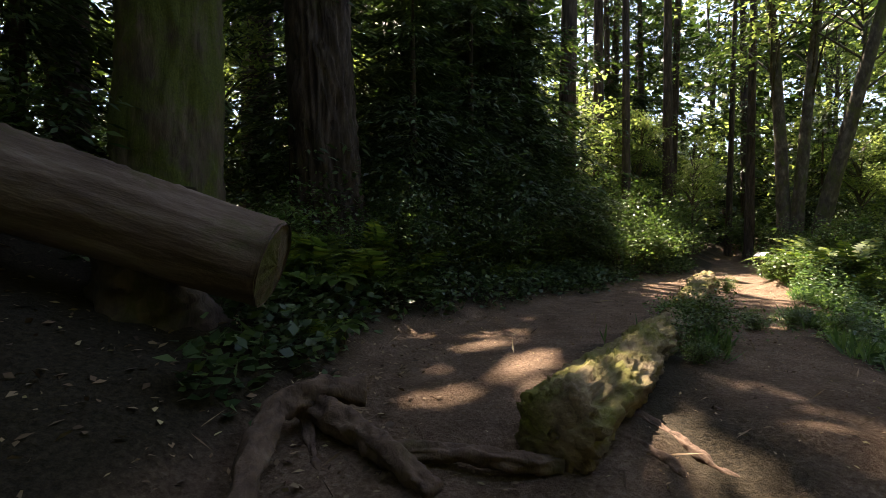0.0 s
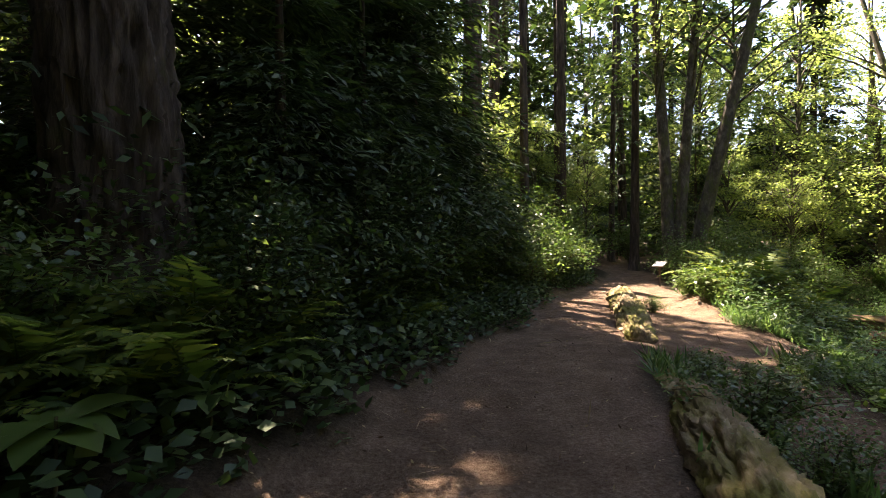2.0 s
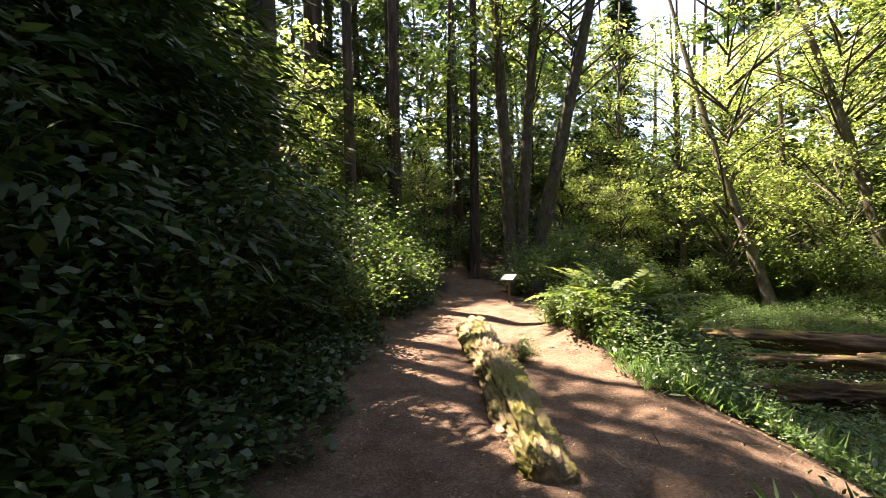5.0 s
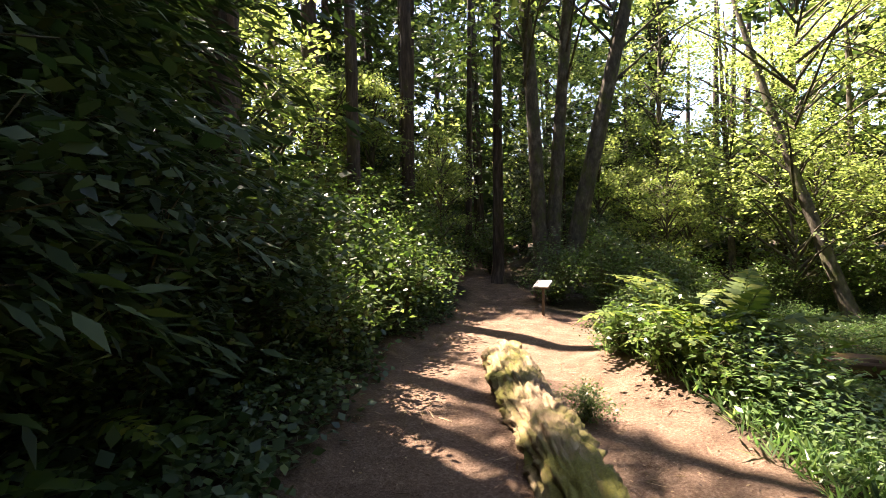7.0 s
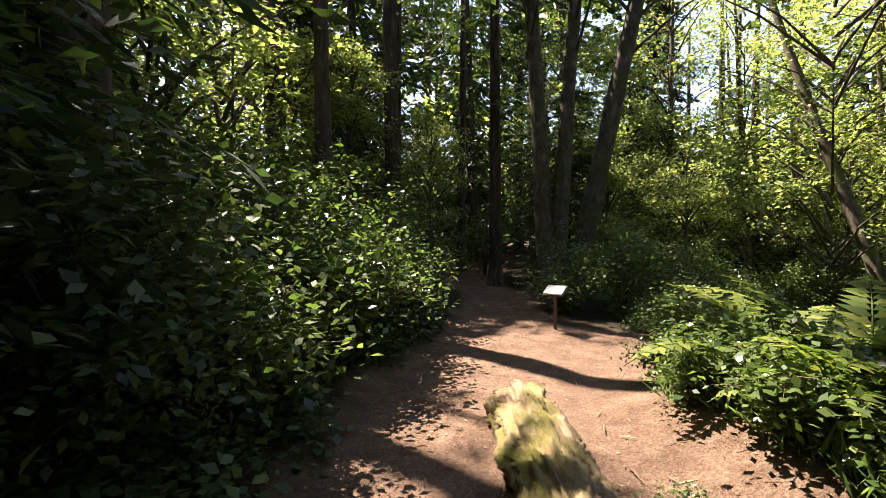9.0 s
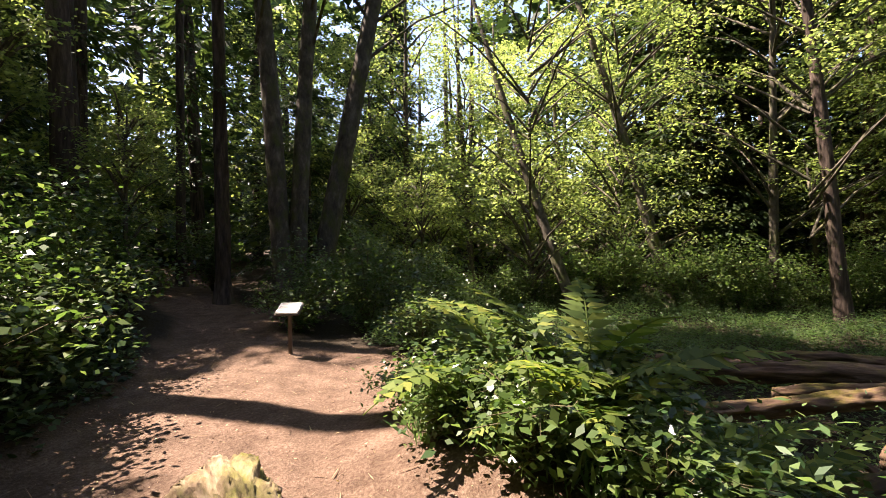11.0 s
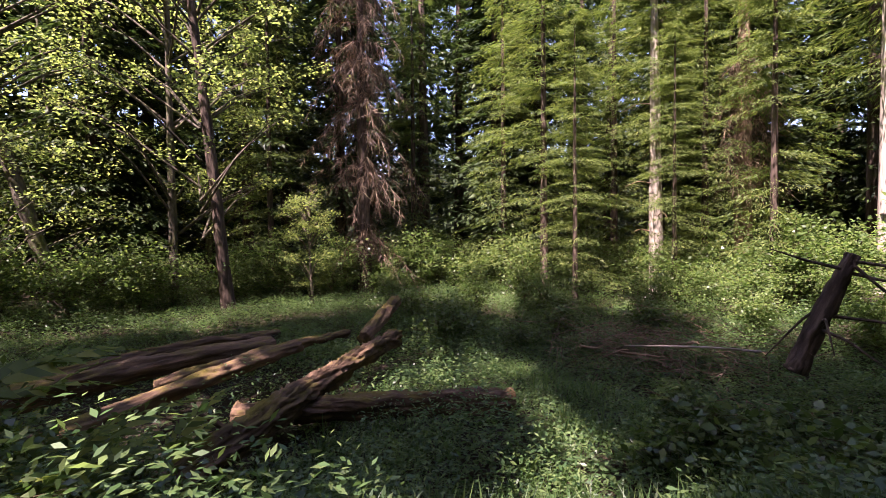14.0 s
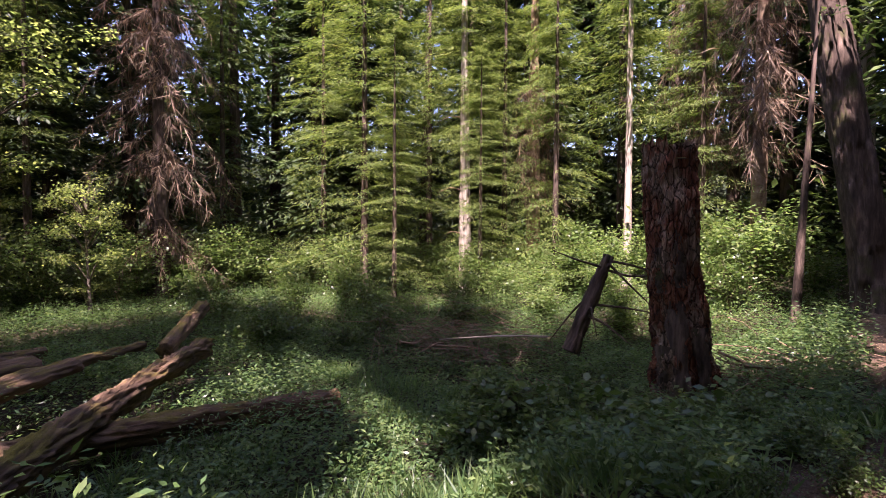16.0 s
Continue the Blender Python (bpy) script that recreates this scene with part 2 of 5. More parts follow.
def kites(P, D, N, L, W, waist=0.42, fold=0.12):
    """Kite-shaped leaves: base, two sides, tip, slightly folded."""
    D, N = unit(D), unit(N)
    S = unit(np.cross(N, D))
    N = np.cross(D, S)
    L, W = np.broadcast_to(np.asarray(L, float), len(P))[:, None], np.broadcast_to(np.asarray(W, float), len(P))[:, None]
    mid = P + D * L * waist + N * W * fold
    V = np.stack([P, mid + S * W / 2, P + D * L, mid - S * W / 2], 1).reshape(-1, 3)
    return V, np.arange(len(V)).reshape(-1, 4)


def join(*sets):
    vs, fs, k = [], [], 0
    for v, f in sets:
        vs.append(np.asarray(v, float).reshape(-1, 3))
        fs.append(np.asarray(f).reshape(-1, 4) + k)
        k += len(vs[-1])
    return np.concatenate(vs), np.concatenate(fs)


def value_noise(p, seed=0):
    """Smooth noise of -1 to 1 at the points p."""
    q = np.floor(p).astype(np.int64)
    f = p - q
    f = f * f * (3 - 2 * f)
    out = np.zeros(len(p))
    for i in (0, 1):
        for j in (0, 1):
            for k2 in (0, 1):
                h = ((q[:, 0] + i) * 374761393 + (q[:, 1] + j) * 668265263 + (q[:, 2] + k2) * 2147483647 + seed * 1274126177) & 0xFFFFFFFF
                h = ((h ^ (h >> 13)) * 1274126177) & 0xFFFFFFFF
                h = ((h ^ (h >> 16)) & 0xFFFF) / 32767.5 - 1
                w = (f[:, 0] if i else 1 - f[:, 0]) * (f[:, 1] if j else 1 - f[:, 1]) * (f[:, 2] if k2 else 1 - f[:, 2])
                out += w * h
    return out


def fractal(p, seed=0, octaves=4):
    return sum(value_noise(p * 2.03 ** i, seed + i) * 0.5 ** i for i in range(octaves))


def tube(points, radii, sides=10, rough=0.0, ribs=0, seed=0, rings=None, cap=True, skin=None):
    """A limb swept along points, with an uneven, ribbed skin."""
    points, radii = np.asarray(points, float), np.asarray(radii, float)
    if rings:
        u = np.linspace(0, len(points) - 1, rings)
        k = np.arange(len(points))
        # rounded interpolation
        points = np.stack([np.interp(u, k, points[:, i]) for i in range(3)], 1)
        radii = np.interp(u, k, radii)
        for _ in range(max(1, rings // 12)):
            points[1:-1] = (points[:-2] + points[1:-1] * 2 + points[2:]) / 4
    tang = unit(np.gradient(points, axis=0))
    ref = np.array([1.0, 0, 0]) if abs(tang[0, 0]) < 0.8 else np.array([0, 1.0, 0])
    a = unit(np.cross(tang, ref))
    b = np.cross(tang, a)
    th = np.linspace(0, 2 * math.pi, sides, endpoint=False)
    n = len(points)
    R = np.repeat(radii[:, None], sides, 1)
    if rough or ribs:
        r2 = np.random.default_rng(seed)
        z = np.arange(n)[:, None] / n
        ph = r2.uniform(0, 6.28, 8)
        for i in range(2, 7):
            R = R * (1 + rough / i * 1.6 * np.sin(i * th[None, :] + ph[i] + 5 * math.sin(ph[i]) * z + np.sin(9 * z * i + ph[i - 1])))
        if ribs:
            wob = 2.2 * np.sin(z * 11 + ph[0]) + 1.4 * np.sin(z * 27 + ph[1]) + 0.5 * r2.standard_normal((n, 1))
            R = R * (1 - 0.09 * np.abs(np.sin(ribs * th[None, :] / 2 + wob)) ** 0.6 + 0.03 * r2.standard_normal((n, sides)))
        elif rough:
            R = R * (1 + rough * 0.35 * r2.standard_normal((n, sides)))
    if skin:
        # skin: depth, cells per metre round the limb, cells per metre along it, sharpness of the ridges
        depth, across, length, ridge = skin
        s = np.concatenate([[0], np.cumsum(np.linalg.norm(np.diff(points, axis=0), axis=1))])
        q = np.stack([np.cos(th)[None, :] * R * across, np.sin(th)[None, :] * R * across, np.repeat(s[:, None] * length, sides, 1)], -1).reshape(-1, 3)
        f = fractal(q + 40, seed, 4)
        f = (1 - ridge) * f + ridge * (1 - 2.4 * np.abs(fractal(q * 1.3 + 90, seed + 9, 3)))
        R = R + depth * f.reshape(n, sides) * np.minimum(1, R / max(radii.max() * 0.7, 1e-6))
    V = points[:, None] + R[..., None] * (np.cos(th)[None, :, None] * a[:, None] + np.sin(th)[None, :, None] * b[:, None])
    V = V.reshape(-1, 3)
    i, j = np.meshgrid(np.arange(n - 1), np.arange(sides), indexing="ij")
    F = np.stack([i * sides + j, i * sides + (j + 1) % sides, (i + 1) * sides + (j + 1) % sides, (i + 1) * sides + j], -1).reshape(-1, 4)
    if cap:
        for ring in (0, n - 1):
            c = len(V)
            V = np.concatenate([V, [points[ring] + tang[ring] * 0.15 * radii[ring] * (-1 if ring == 0 else 1)]])
            j = np.arange(0, sides - sides % 2, 2)
            F = np.concatenate([F, np.stack([ring * sides + j, ring * sides + (j + 1) % sides, ring * sides + (j + 2) % sides, np.full(len(j), c)], -1)])
    return V, F


# ---- ground ----
TRAIL = np.array([(0.0, -9, 0.0), (0.0, -1, 0.0), (-0.05, 1.3, 0.05), (-0.1, 2.4, 0.2), (0.35, 4.0, 0.22), (1.75, 6.1, 0.14), (3.25, 8.3, 0.03), (4.7, 10.3, -0.02), (6.3, 12.9, -0.08),
                  (9.0, 15.3, -0.1), (11.8, 18.5, -0.08), (13.2, 22.0, 0.0), (17.5, 27.0, 0.2), (24, 36.0, 0.6), (60, 80, 1.0)])
SIDE = np.array([(1.0, -9, 0.0), (2.0, -2.5, 0.0), (2.4, 1.5, 0.0), (3.0, 4.6, 0.0), (4.6, 7.4, 0.0), (5.95, 9.4, 0.0), (7.2, 12.0, 0.0), (9.2, 14.4, 0.0)])


def along(line, x, y):
    """Distance to a line, its side (+ right) and its height at the nearest place."""
    best, sd, zz = np.full(x.shape, 1e9), np.zeros(x.shape), np.zeros(x.shape)
    for p, q in zip(line[:-1], line[1:]):
        d = q[:2] - p[:2]
        u = np.clip(((x - p[0]) * d[0] + (y - p[1]) * d[1]) / (d @ d), 0, 1)
        px, py = x - p[0] - u * d[0], y - p[1] - u * d[1]
        r = np.hypot(px, py)
        s = np.sign(px * d[1] - py * d[0])
        near = r < best
        best, sd, zz = np.where(near, r, best), np.where(near, s * r, sd), np.where(near, p[2] + u * (q[2] - p[2]), zz)
    return best, sd, zz


def step(a, b, v):
    u = np.clip((v - a) / (b - a), 0, 1)
    return u * u * (3 - 2 * u)


def lumps(x, y):
    return (np.sin(x * 1.7 + 1.3 * np.sin(y * 1.1)) * np.sin(y * 1.9 + 0.7 * np.sin(x * 1.3)) + 0.5 * np.sin(x * 4.1 + y * 1.7) * np.sin(y * 3.7 - x * 2.1)
            + 0.25 * np.sin(x * 9.3 - y * 4.2) * np.sin(y * 8.7 + x * 3.9))


def dirt_mask(x, y):
    r, _, _ = along(TRAIL, x, y)
    r2, _, _ = along(SIDE, x, y)
    wob = 0.16 * lumps(x, y)
    m = 1 - step(0.75, 1.15, r + wob)
    r2 = r2 + 0.4 * step(3.0, 4.2, y) * (1 - step(6.8, 8.0, y))
    m = np.maximum(m, 1 - step(0.75, 1.2, r2 + wob))
    m = np.maximum(m, 1 - step(1.7, 2.2, np.hypot(x - 9.3, y - 13.9) + wob))
    m = np.maximum(m, 1 - step(0.8, 1.2, np.hypot((x - 5.9) * 0.9, (y - 7.6) * 0.8) + wob))
    return m


def ground_z(x, y):
    x, y = np.asarray(x, float), np.asarray(y, float)
    r, s, z = along(TRAIL, x, y)
    far = np.hypot(x - 12, y - 6)
    meadow = -1.2 + 0.04 * np.maximum(0, far - 5) + 0.012 * np.maximum(0, far - 14)
    meadow = np.minimum(meadow, 1.2)
    back = step(-2.0, -7.0, y) * (1 - step(6, 12, x))
    right = z - 0.06 * step(0.8, 1.5, s) + (meadow - z) * step(2.3, 5.6, s) * (1 - back)
    left = z + 0.75 * (1 - np.exp(-np.maximum(0, -s - 0.85) / 1.3)) + 0.055 * np.maximum(0, -s - 2)
    left = np.minimum(left, 2.5)
    h = np.where(s > 0, right, left)
    h = h + 0.55 * np.exp(-((x - 8.8) ** 2 + (y - 10.6) ** 2) / 1.8)
    h = h + 0.9 * np.exp(-((x + 4.6) ** 2 + (y - 3.2) ** 2) / 2.2)
    m = dirt_mask(x, y)
    return h + (0.035 * (1 - m) + 0.016 * m) * lumps(x, y) + 0.012 * np.sin(x * 13 + 3 * np.sin(y * 5)) * np.sin(y * 15 + 2 * np.sin(x * 7))


def gz(x, y):
    return float(ground_z(np.array([x]), np.array([y]))[0])


def axis(lo, hi, fine, reach):
    inner = np.arange(lo, hi, fine)
    out, d, v = [], fine, hi
    while v < reach:
        out.append(v)
        d *= 1.25
        v += d
    out2, d, v = [], fine, lo
    while v > -reach:
        d *= 1.25
        v -= d
        out2.append(v)
    return np.concatenate([out2[::-1], inner, out])


gx, gy = axis(-4, 14, 0.11, 500), axis(-3, 19, 0.11, 500)
GX, GY = np.meshgrid(gx, gy, indexing="ij")
GZ = ground_z(GX, GY)
I, J = np.meshgrid(np.arange(len(gx) - 1), np.arange(len(gy) - 1), indexing="ij")
k = len(gy)
ground_me = quick_mesh("ground", np.stack([GX, GY, GZ], -1).reshape(-1, 3), np.stack([I * k + J, (I + 1) * k + J, (I + 1) * k + J + 1, I * k + J + 1], -1).reshape(-1, 4), M_GROUND, True)
attr = ground_me.attributes.new("dirt", "FLOAT", "POINT")
attr.data.foreach_set("value", dirt_mask(GX, GY).ravel().astype(np.float32))
ground = tagged(new("ground", ground_me), "forest floor of dark soil with a worn red-brown dirt trail", "ground", kind="structure")


# ---- plants: prototypes ----
def scatter_dirs(r, n, up=0.0):
    v = r.standard_normal((n, 3))
    v[:, 2] += up
    return unit(v)


def conifer_crown(seed, H, z0, reach, per_m=7, twig=0.3, droop=0.35, mat=None, twigs=60, ragged=0.3, slim=0.2):
    """Whorls of drooping boughs, each a flat spray of needled twigs."""
    r = np.random.default_rng(seed)
    n = int((H - z0) * per_m)
    z = z0 + (H - z0) * r.random(n) ** 1.1
    L = reach * (1 - (z - z0) / (H - z0)) ** 0.6 * (1 + ragged * r.standard_normal(n)).clip(0.3, 1.5) + 0.25
    th = r.uniform(0, 2 * math.pi, n)
    d = np.stack([np.cos(th), np.sin(th), np.zeros(n)], 1)
    perp = np.stack([-d[:, 1], d[:, 0], np.zeros(n)], 1)
    u = r.random((n, twigs)) ** 0.75 * 0.9 + 0.1
    side = r.uniform(-1, 1, (n, twigs))
    width = 0.30 * L[:, None] * np.sin(np.clip(u, 0, 1) * 2.6 + 0.3)
    P = np.zeros((n, twigs, 3))
    P[..., 2] = z[:, None]
    P = P + d[:, None] * (L[:, None] * u)[..., None] + perp[:, None] * (side * width)[..., None]
    P[..., 2] += 0.12 * L[:, None] * u - droop * L[:, None] * u ** 1.8 - 0.18 * np.abs(side) * width
    P += r.normal(0, 0.03, P.shape)
    D = d[:, None] * 0.8 + perp[:, None] * (np.sign(side) * 0.6)[..., None] + r.normal(0, 0.25, (n, twigs, 3))
    D[..., 2] -= 0.35 * droop + 0.3
    N = np.broadcast_to(np.array([0, 0, 1.0]), D.shape) + r.normal(0, 0.35, D.shape)
    size = twig * (0.6 + 0.8 * r.random((n, twigs))) * (1.1 - 0.4 * u)
    A = kites(P.reshape(-1, 3), D.reshape(-1, 3), N.reshape(-1, 3), size.ravel(), size.ravel() * slim, 0.4)
    stem = np.stack([np.zeros(n), np.zeros(n), z], 1)
    end = stem + d * L[:, None] * 0.9
    end[:, 2] -= droop * L * 0.6
    S = kites(stem, end - stem, np.array([[0, 0, 1.0]]) + r.normal(0, 0.2, (n, 3)), np.linalg.norm(end - stem, axis=1), 0.05, 0.1)
    return quick_mesh("crown", *join(A, S), mat or M_NEEDLE)


def dead_crown(seed, H, z0, reach, per_m=15, mat=None, twigs=42):
    """Bare drooping boughs hung with dead twigs."""
    r = np.random.default_rng(seed)
    n = int((H - z0) * per_m)
    z = z0 + (H - z0) * r.random(n)
    L = reach * (0.25 + 0.95 * r.random(n)) * (1 - 0.5 * (z - z0) / (H - z0))
    th = r.uniform(0, 2 * math.pi, n)
    d = np.stack([np.cos(th), np.sin(th), np.zeros(n)], 1)
    sets = []
    us = np.linspace(0, 1, 6)
    pts = np.zeros((n, 6, 3))
    pts[..., 2] = z[:, None] + 0.1 * L[:, None] * us - 0.62 * L[:, None] * us ** 2
    pts += d[:, None] * (L[:, None] * us * (1 - 0.25 * us))[..., None]
    for i in range(5):
        a, b = pts[:, i], pts[:, i + 1]
        sets.append(kites(a, b - a, r.standard_normal((n, 3)), np.linalg.norm(b - a, axis=1) * 1.3, 0.045 - 0.006 * i, 0.5))
    u = r.random((n, twigs)) * 0.85 + 0.15
    k0 = np.clip((u * 5).astype(int), 0, 4)
    P = pts[np.arange(n)[:, None], k0] + (pts[np.arange(n)[:, None], k0 + 1] - pts[np.arange(n)[:, None], k0]) * (u * 5 - k0)[..., None]
    D = r.normal(0, 0.5, (n, twigs, 3)) + d[:, None] * 0.35
    D[..., 2] -= 1.0
    sets.append(kites(P.reshape(-1, 3), D.reshape(-1, 3), r.standard_normal((n * twigs, 3)), r.uniform(0.2, 0.9, n * twigs), 0.024, 0.3))
    return quick_mesh("dead_foliage", *join(*sets), mat or M_DEADNEEDLE)


def leaf_cloud(r, centres, spread, count, size, flat=0.45, droop=-0.15):
    """Leaves in layered sprays round the given centres."""
    c = centres[r.integers(0, len(centres), count)]
    P = c + r.normal(0, 1, (count, 3)) * np.array([spread, spread, spread * flat])
    D = r.standard_normal((count, 3)) * np.array([1, 1, 0.4]) + np.array([0, 0, droop])
    N = np.array([0, 0, 1.0]) + r.normal(0, 0.45, (count, 3))
    s = size * r.uniform(0.6, 1.3, count)
    return kites(P, D, N, s, s * 0.62, 0.45)


def broad_crown(seed, H, z0, reach, clumps=80, leaves=8500, size=0.16, mat=None, spread=0.42):
    r = np.random.default_rng(seed)
    th, rad = r.uniform(0, 2 * math.pi, clumps), reach * np.sqrt(r.random(clumps)) 
    z = z0 + (H - z0) * r.random(clumps)
    bulge = 0.55 + 0.45 * np.sin(math.pi * np.clip((z - z0) / (H - z0) * 0.8 + 0.15, 0, 1))
    c = np.stack([np.cos(th) * rad * bulge, np.sin(th) * rad * bulge, z], 1)
    leaf = leaf_cloud(r, c, spread, leaves, size)
    limbs = []
    for p in c[::2]:
        root = np.array([0, 0, max(0.5, p[2] - 0.6 - 0.5 * math.hypot(p[0], p[1]))])
        mid = (root + p) / 2 + np.array([0, 0, 0.25])
        limbs.append(tube([root, mid, p], [0.05, 0.03, 0.01], 5, cap=False))
    return quick_mesh("crown", *leaf, mat or M_LEAF), quick_mesh("branching", *join(*limbs), M_ALDER, True)


def shrub_meshes(seed, radius, height, stems=16, leaves=1500, size=0.085, mat=None):
    """Arching stems with leaves all along; open at the foot."""
    r = np.random.default_rng(seed)
    sets, centres = [], []
    for i in range(stems):
        th, L = r.uniform(0, 2 * math.pi), radius * math.sqrt(r.random())
        h = height * (0.55 + 0.45 * r.random()) * (1 - 0.35 * (L / radius) ** 2)
        us = np.linspace(0, 1, 6)
        p = np.stack([np.cos(th) * L * us ** 1.5, np.sin(th) * L * us ** 1.5, h * np.sin(us * 1.75) / math.sin(1.75) ], 1)
        p[1:] += r.normal(0, 0.05, (5, 3))
        sets.append(tube(p, np.linspace(0.012, 0.004, 6), 3, cap=False))
        centres.append(p[1:])
        for k2 in (2, 3, 4):
            q = p[k2] + r.normal(0, 0.22, 3) * height * np.array([1, 1, 0.5]) * 0.7
            sets.append(kites(p[k2][None], (q - p[k2])[None], r.standard_normal((1, 3)), np.linalg.norm(q - p[k2]), 0.008))
            centres.append(np.stack([p[k2] * 0.5 + q * 0.5, q]))
    c = np.concatenate(centres)
    c = c[c[:, 2] > 0.12 * height]
    leaf = leaf_cloud(r, c, 0.10 + 0.05 * radius, leaves, size, 0.7, -0.25)
    leaf[0][:, 2] = np.maximum(leaf[0][:, 2], 0.01)
    return quick_mesh("leaves", *leaf, mat or M_SHRUB), quick_mesh("stem", *join(*sets), M_STEM)


def frond_mesh(seed, length, width, mat=None, pairs=22):
    """One arching fern frond: a midrib with leaflets on both sides, tapering."""
    r = np.random.default_rng(seed)
    u = np.linspace(0.14, 0.99, pairs)
    ang = 1.15 - 1.5 * u
    x = np.cumsum(np.cos(ang)) / pairs * length
    z = np.cumsum(np.sin(ang)) / pairs * length
    mid = np.stack([x, np.zeros(pairs), z], 1)
    w = width * np.sin(np.clip(u * 0.93 + 0.12, 0, 1) * math.pi) ** 0.8
    t = np.stack([np.cos(ang), np.zeros(pairs), np.sin(ang)], 1)
    n = np.stack([-np.sin(ang), np.zeros(pairs), np.cos(ang)], 1)
    sets = []
    for s in (-1, 1):
        D = t * 0.45 + np.array([0, s, 0]) + n * -0.12 + r.normal(0, 0.08, (pairs, 3))
        sets.append(kites(mid, D, n + r.normal(0, 0.15, (pairs, 3)), w, length / pairs * 1.25, 0.3))
    sets.append(tube(np.concatenate([[[0, 0, 0]], mid[::3], mid[-1:]]), np.linspace(0.008, 0.002, len(mid[::3]) + 2), 4, cap=False))
    return quick_mesh("frond", *join(*sets), mat or M_FERN)


FRONDS = [frond_mesh(i, 0.95 + 0.1 * i, 0.16 + 0.02 * i) for i in range(3)]


def fern(x, y, size=1.0, seed=0, count=10, z=None, label="sword fern with arching green fronds on the forest floor"):
    r = np.random.default_rng(seed)
    ob = thing("fern", pose(x, y, (gz(x, y) if z is None else z) - 0.02), label, "fern", "ferns")
    for i in range(count):
        s = size * r.uniform(0.7, 1.1)
        child("frond", FRONDS[i % 3], ob, m=pose(0, 0, 0, r.uniform(-14, 14), r.uniform(-28, 12), 360 * i / count + r.uniform(-18, 18)) @ Matrix.Diagonal((s, s, s, 1)))
    return ob


def spread_on_ground(r, xs, ys, keep):
    k2 = keep(xs, ys)
    xs, ys = xs[k2], ys[k2]
    return np.stack([xs, ys, ground_z(xs, ys)], 1)


def cover(name, label, category, P, size, mat, lift=0.06, upright=0.2, slim=0.75, tall=0.0, seed=0):
    """Low ground cover as one thing of many leaves."""
    r = np.random.default_rng(seed)
    n = len(P)
    Q = P + np.stack([np.zeros(n), np.zeros(n), r.uniform(0, 1, n) ** 1.5 * lift], 1)
    D = r.standard_normal((n, 3)) * np.array([1, 1, 0.3]) + np.array([0, 0, upright])
    N = np.array([0, 0, 1.0]) + r.normal(0, 0.4, (n, 3))
    s = size * r.uniform(0.6, 1.4, n)
    return tagged(new(name, quick_mesh(name, *kites(Q, D, N, s, s * slim, 0.42), mat)), label, category, kind="stuff")


# ---- trees ----
FIR_A = conifer_crown(1, 26, 3.0, 3.4, 6, 0.42, 0.35, None, 48, 0.3, 0.28)
FIR_B = conifer_crown(2, 24, 5.0, 3.0, 6, 0.42, 0.35, None, 48, 0.3, 0.28)
FIR_THIN = conifer_crown(7, 26, 6.5, 1.6, 2.6, 0.36, 0.35, None, 50)
FIR_BARE = conifer_crown(18, 24, 4.0, 1.1, 1.2, 0.34, 0.3, None, 44)
FIR_HIGH = conifer_crown(3, 28, 9.0, 4.4, 8, 0.7, 0.35, None, 50, 0.3, 0.36)
# next four: high crowns out of view, added to shade chosen ground
FIR_SHADE_TOP = conifer_crown(17, 38, 20.5, 3.0, 5, 0.9, 0.3, None, 46, 0.3, 0.4)
FIR_SHADE_PEAK = conifer_crown(23, 35, 23.5, 2.0, 5, 0.9, 0.3, None, 46, 0.3, 0.4)
FIR_SHADE_SLIM = conifer_crown(26, 30, 18.2, 1.9, 5, 0.9, 0.3, None, 40, 0.3, 0.4)
FIR_SHADE_MID = conifer_crown(19, 29, 16.5, 3.2, 6, 0.9, 0.3, None, 46, 0.3, 0.4)
HEMLOCK_DARK = conifer_crown(8, 8.5, 1.0, 2.6, 20, 0.27, 0.4, None, 75, 0.3, 0.26)
FIR_DENSE = [conifer_crown(41, 26, 1.0, 3.6, 11, 0.55, 0.35, None, 58, 0.3, 0.34)]
# unseen treetop, added to shade the far part of the meadow
FIR_SHADE_CAP = conifer_crown(44, 40, 29.0, 2.6, 4, 0.9, 0.3, None, 46, 0.3, 0.4)
HEMLOCK = [conifer_crown(4, 18, 0.8, 2.9, 10, 0.22, 0.3, M_NEEDLE_L, 130, 0.3, 0.17), conifer_crown(9, 16, 1.2, 2.4, 9, 0.22, 0.4, M_NEEDLE_L, 120, 0.3, 0.17)]
HEM_HIGH = conifer_crown(20, 18, 6.0, 2.3, 9, 0.22, 0.4, M_NEEDLE_L, 110, 0.3, 0.17)
DEAD_A = dead_crown(5, 18, 2.0, 3.6, 12, None, 62)
DEAD_B = dead_crown(6, 16, 4.5, 2.0)
DEAD_C = dead_crown(16, 9, 4.2, 2.6, 20)
ALDER_CROWN = [broad_crown(10 + i, 14, 2.6, 3.4, 80, 7000, 0.17) for i in range(3)]
ALDER_BIG = broad_crown(25, 20, 4.4, 4.6, 110, 8000, 0.15, None, 0.36)
ALDER_THIN = broad_crown(24, 15, 2.4, 4.4, 110, 7600, 0.14, None, 0.33)
VINE_MAPLE = broad_crown(27, 6.2, 0.9, 2.1, 50, 3000, 0.15, None, 0.24)
# unseen short crown, added to shade the herbs near the path
FIR_SHADE_KNOT = conifer_crown(45, 21.5, 17.5, 1.6, 13, 0.9, 0.3, None, 46, 0.3, 0.4)
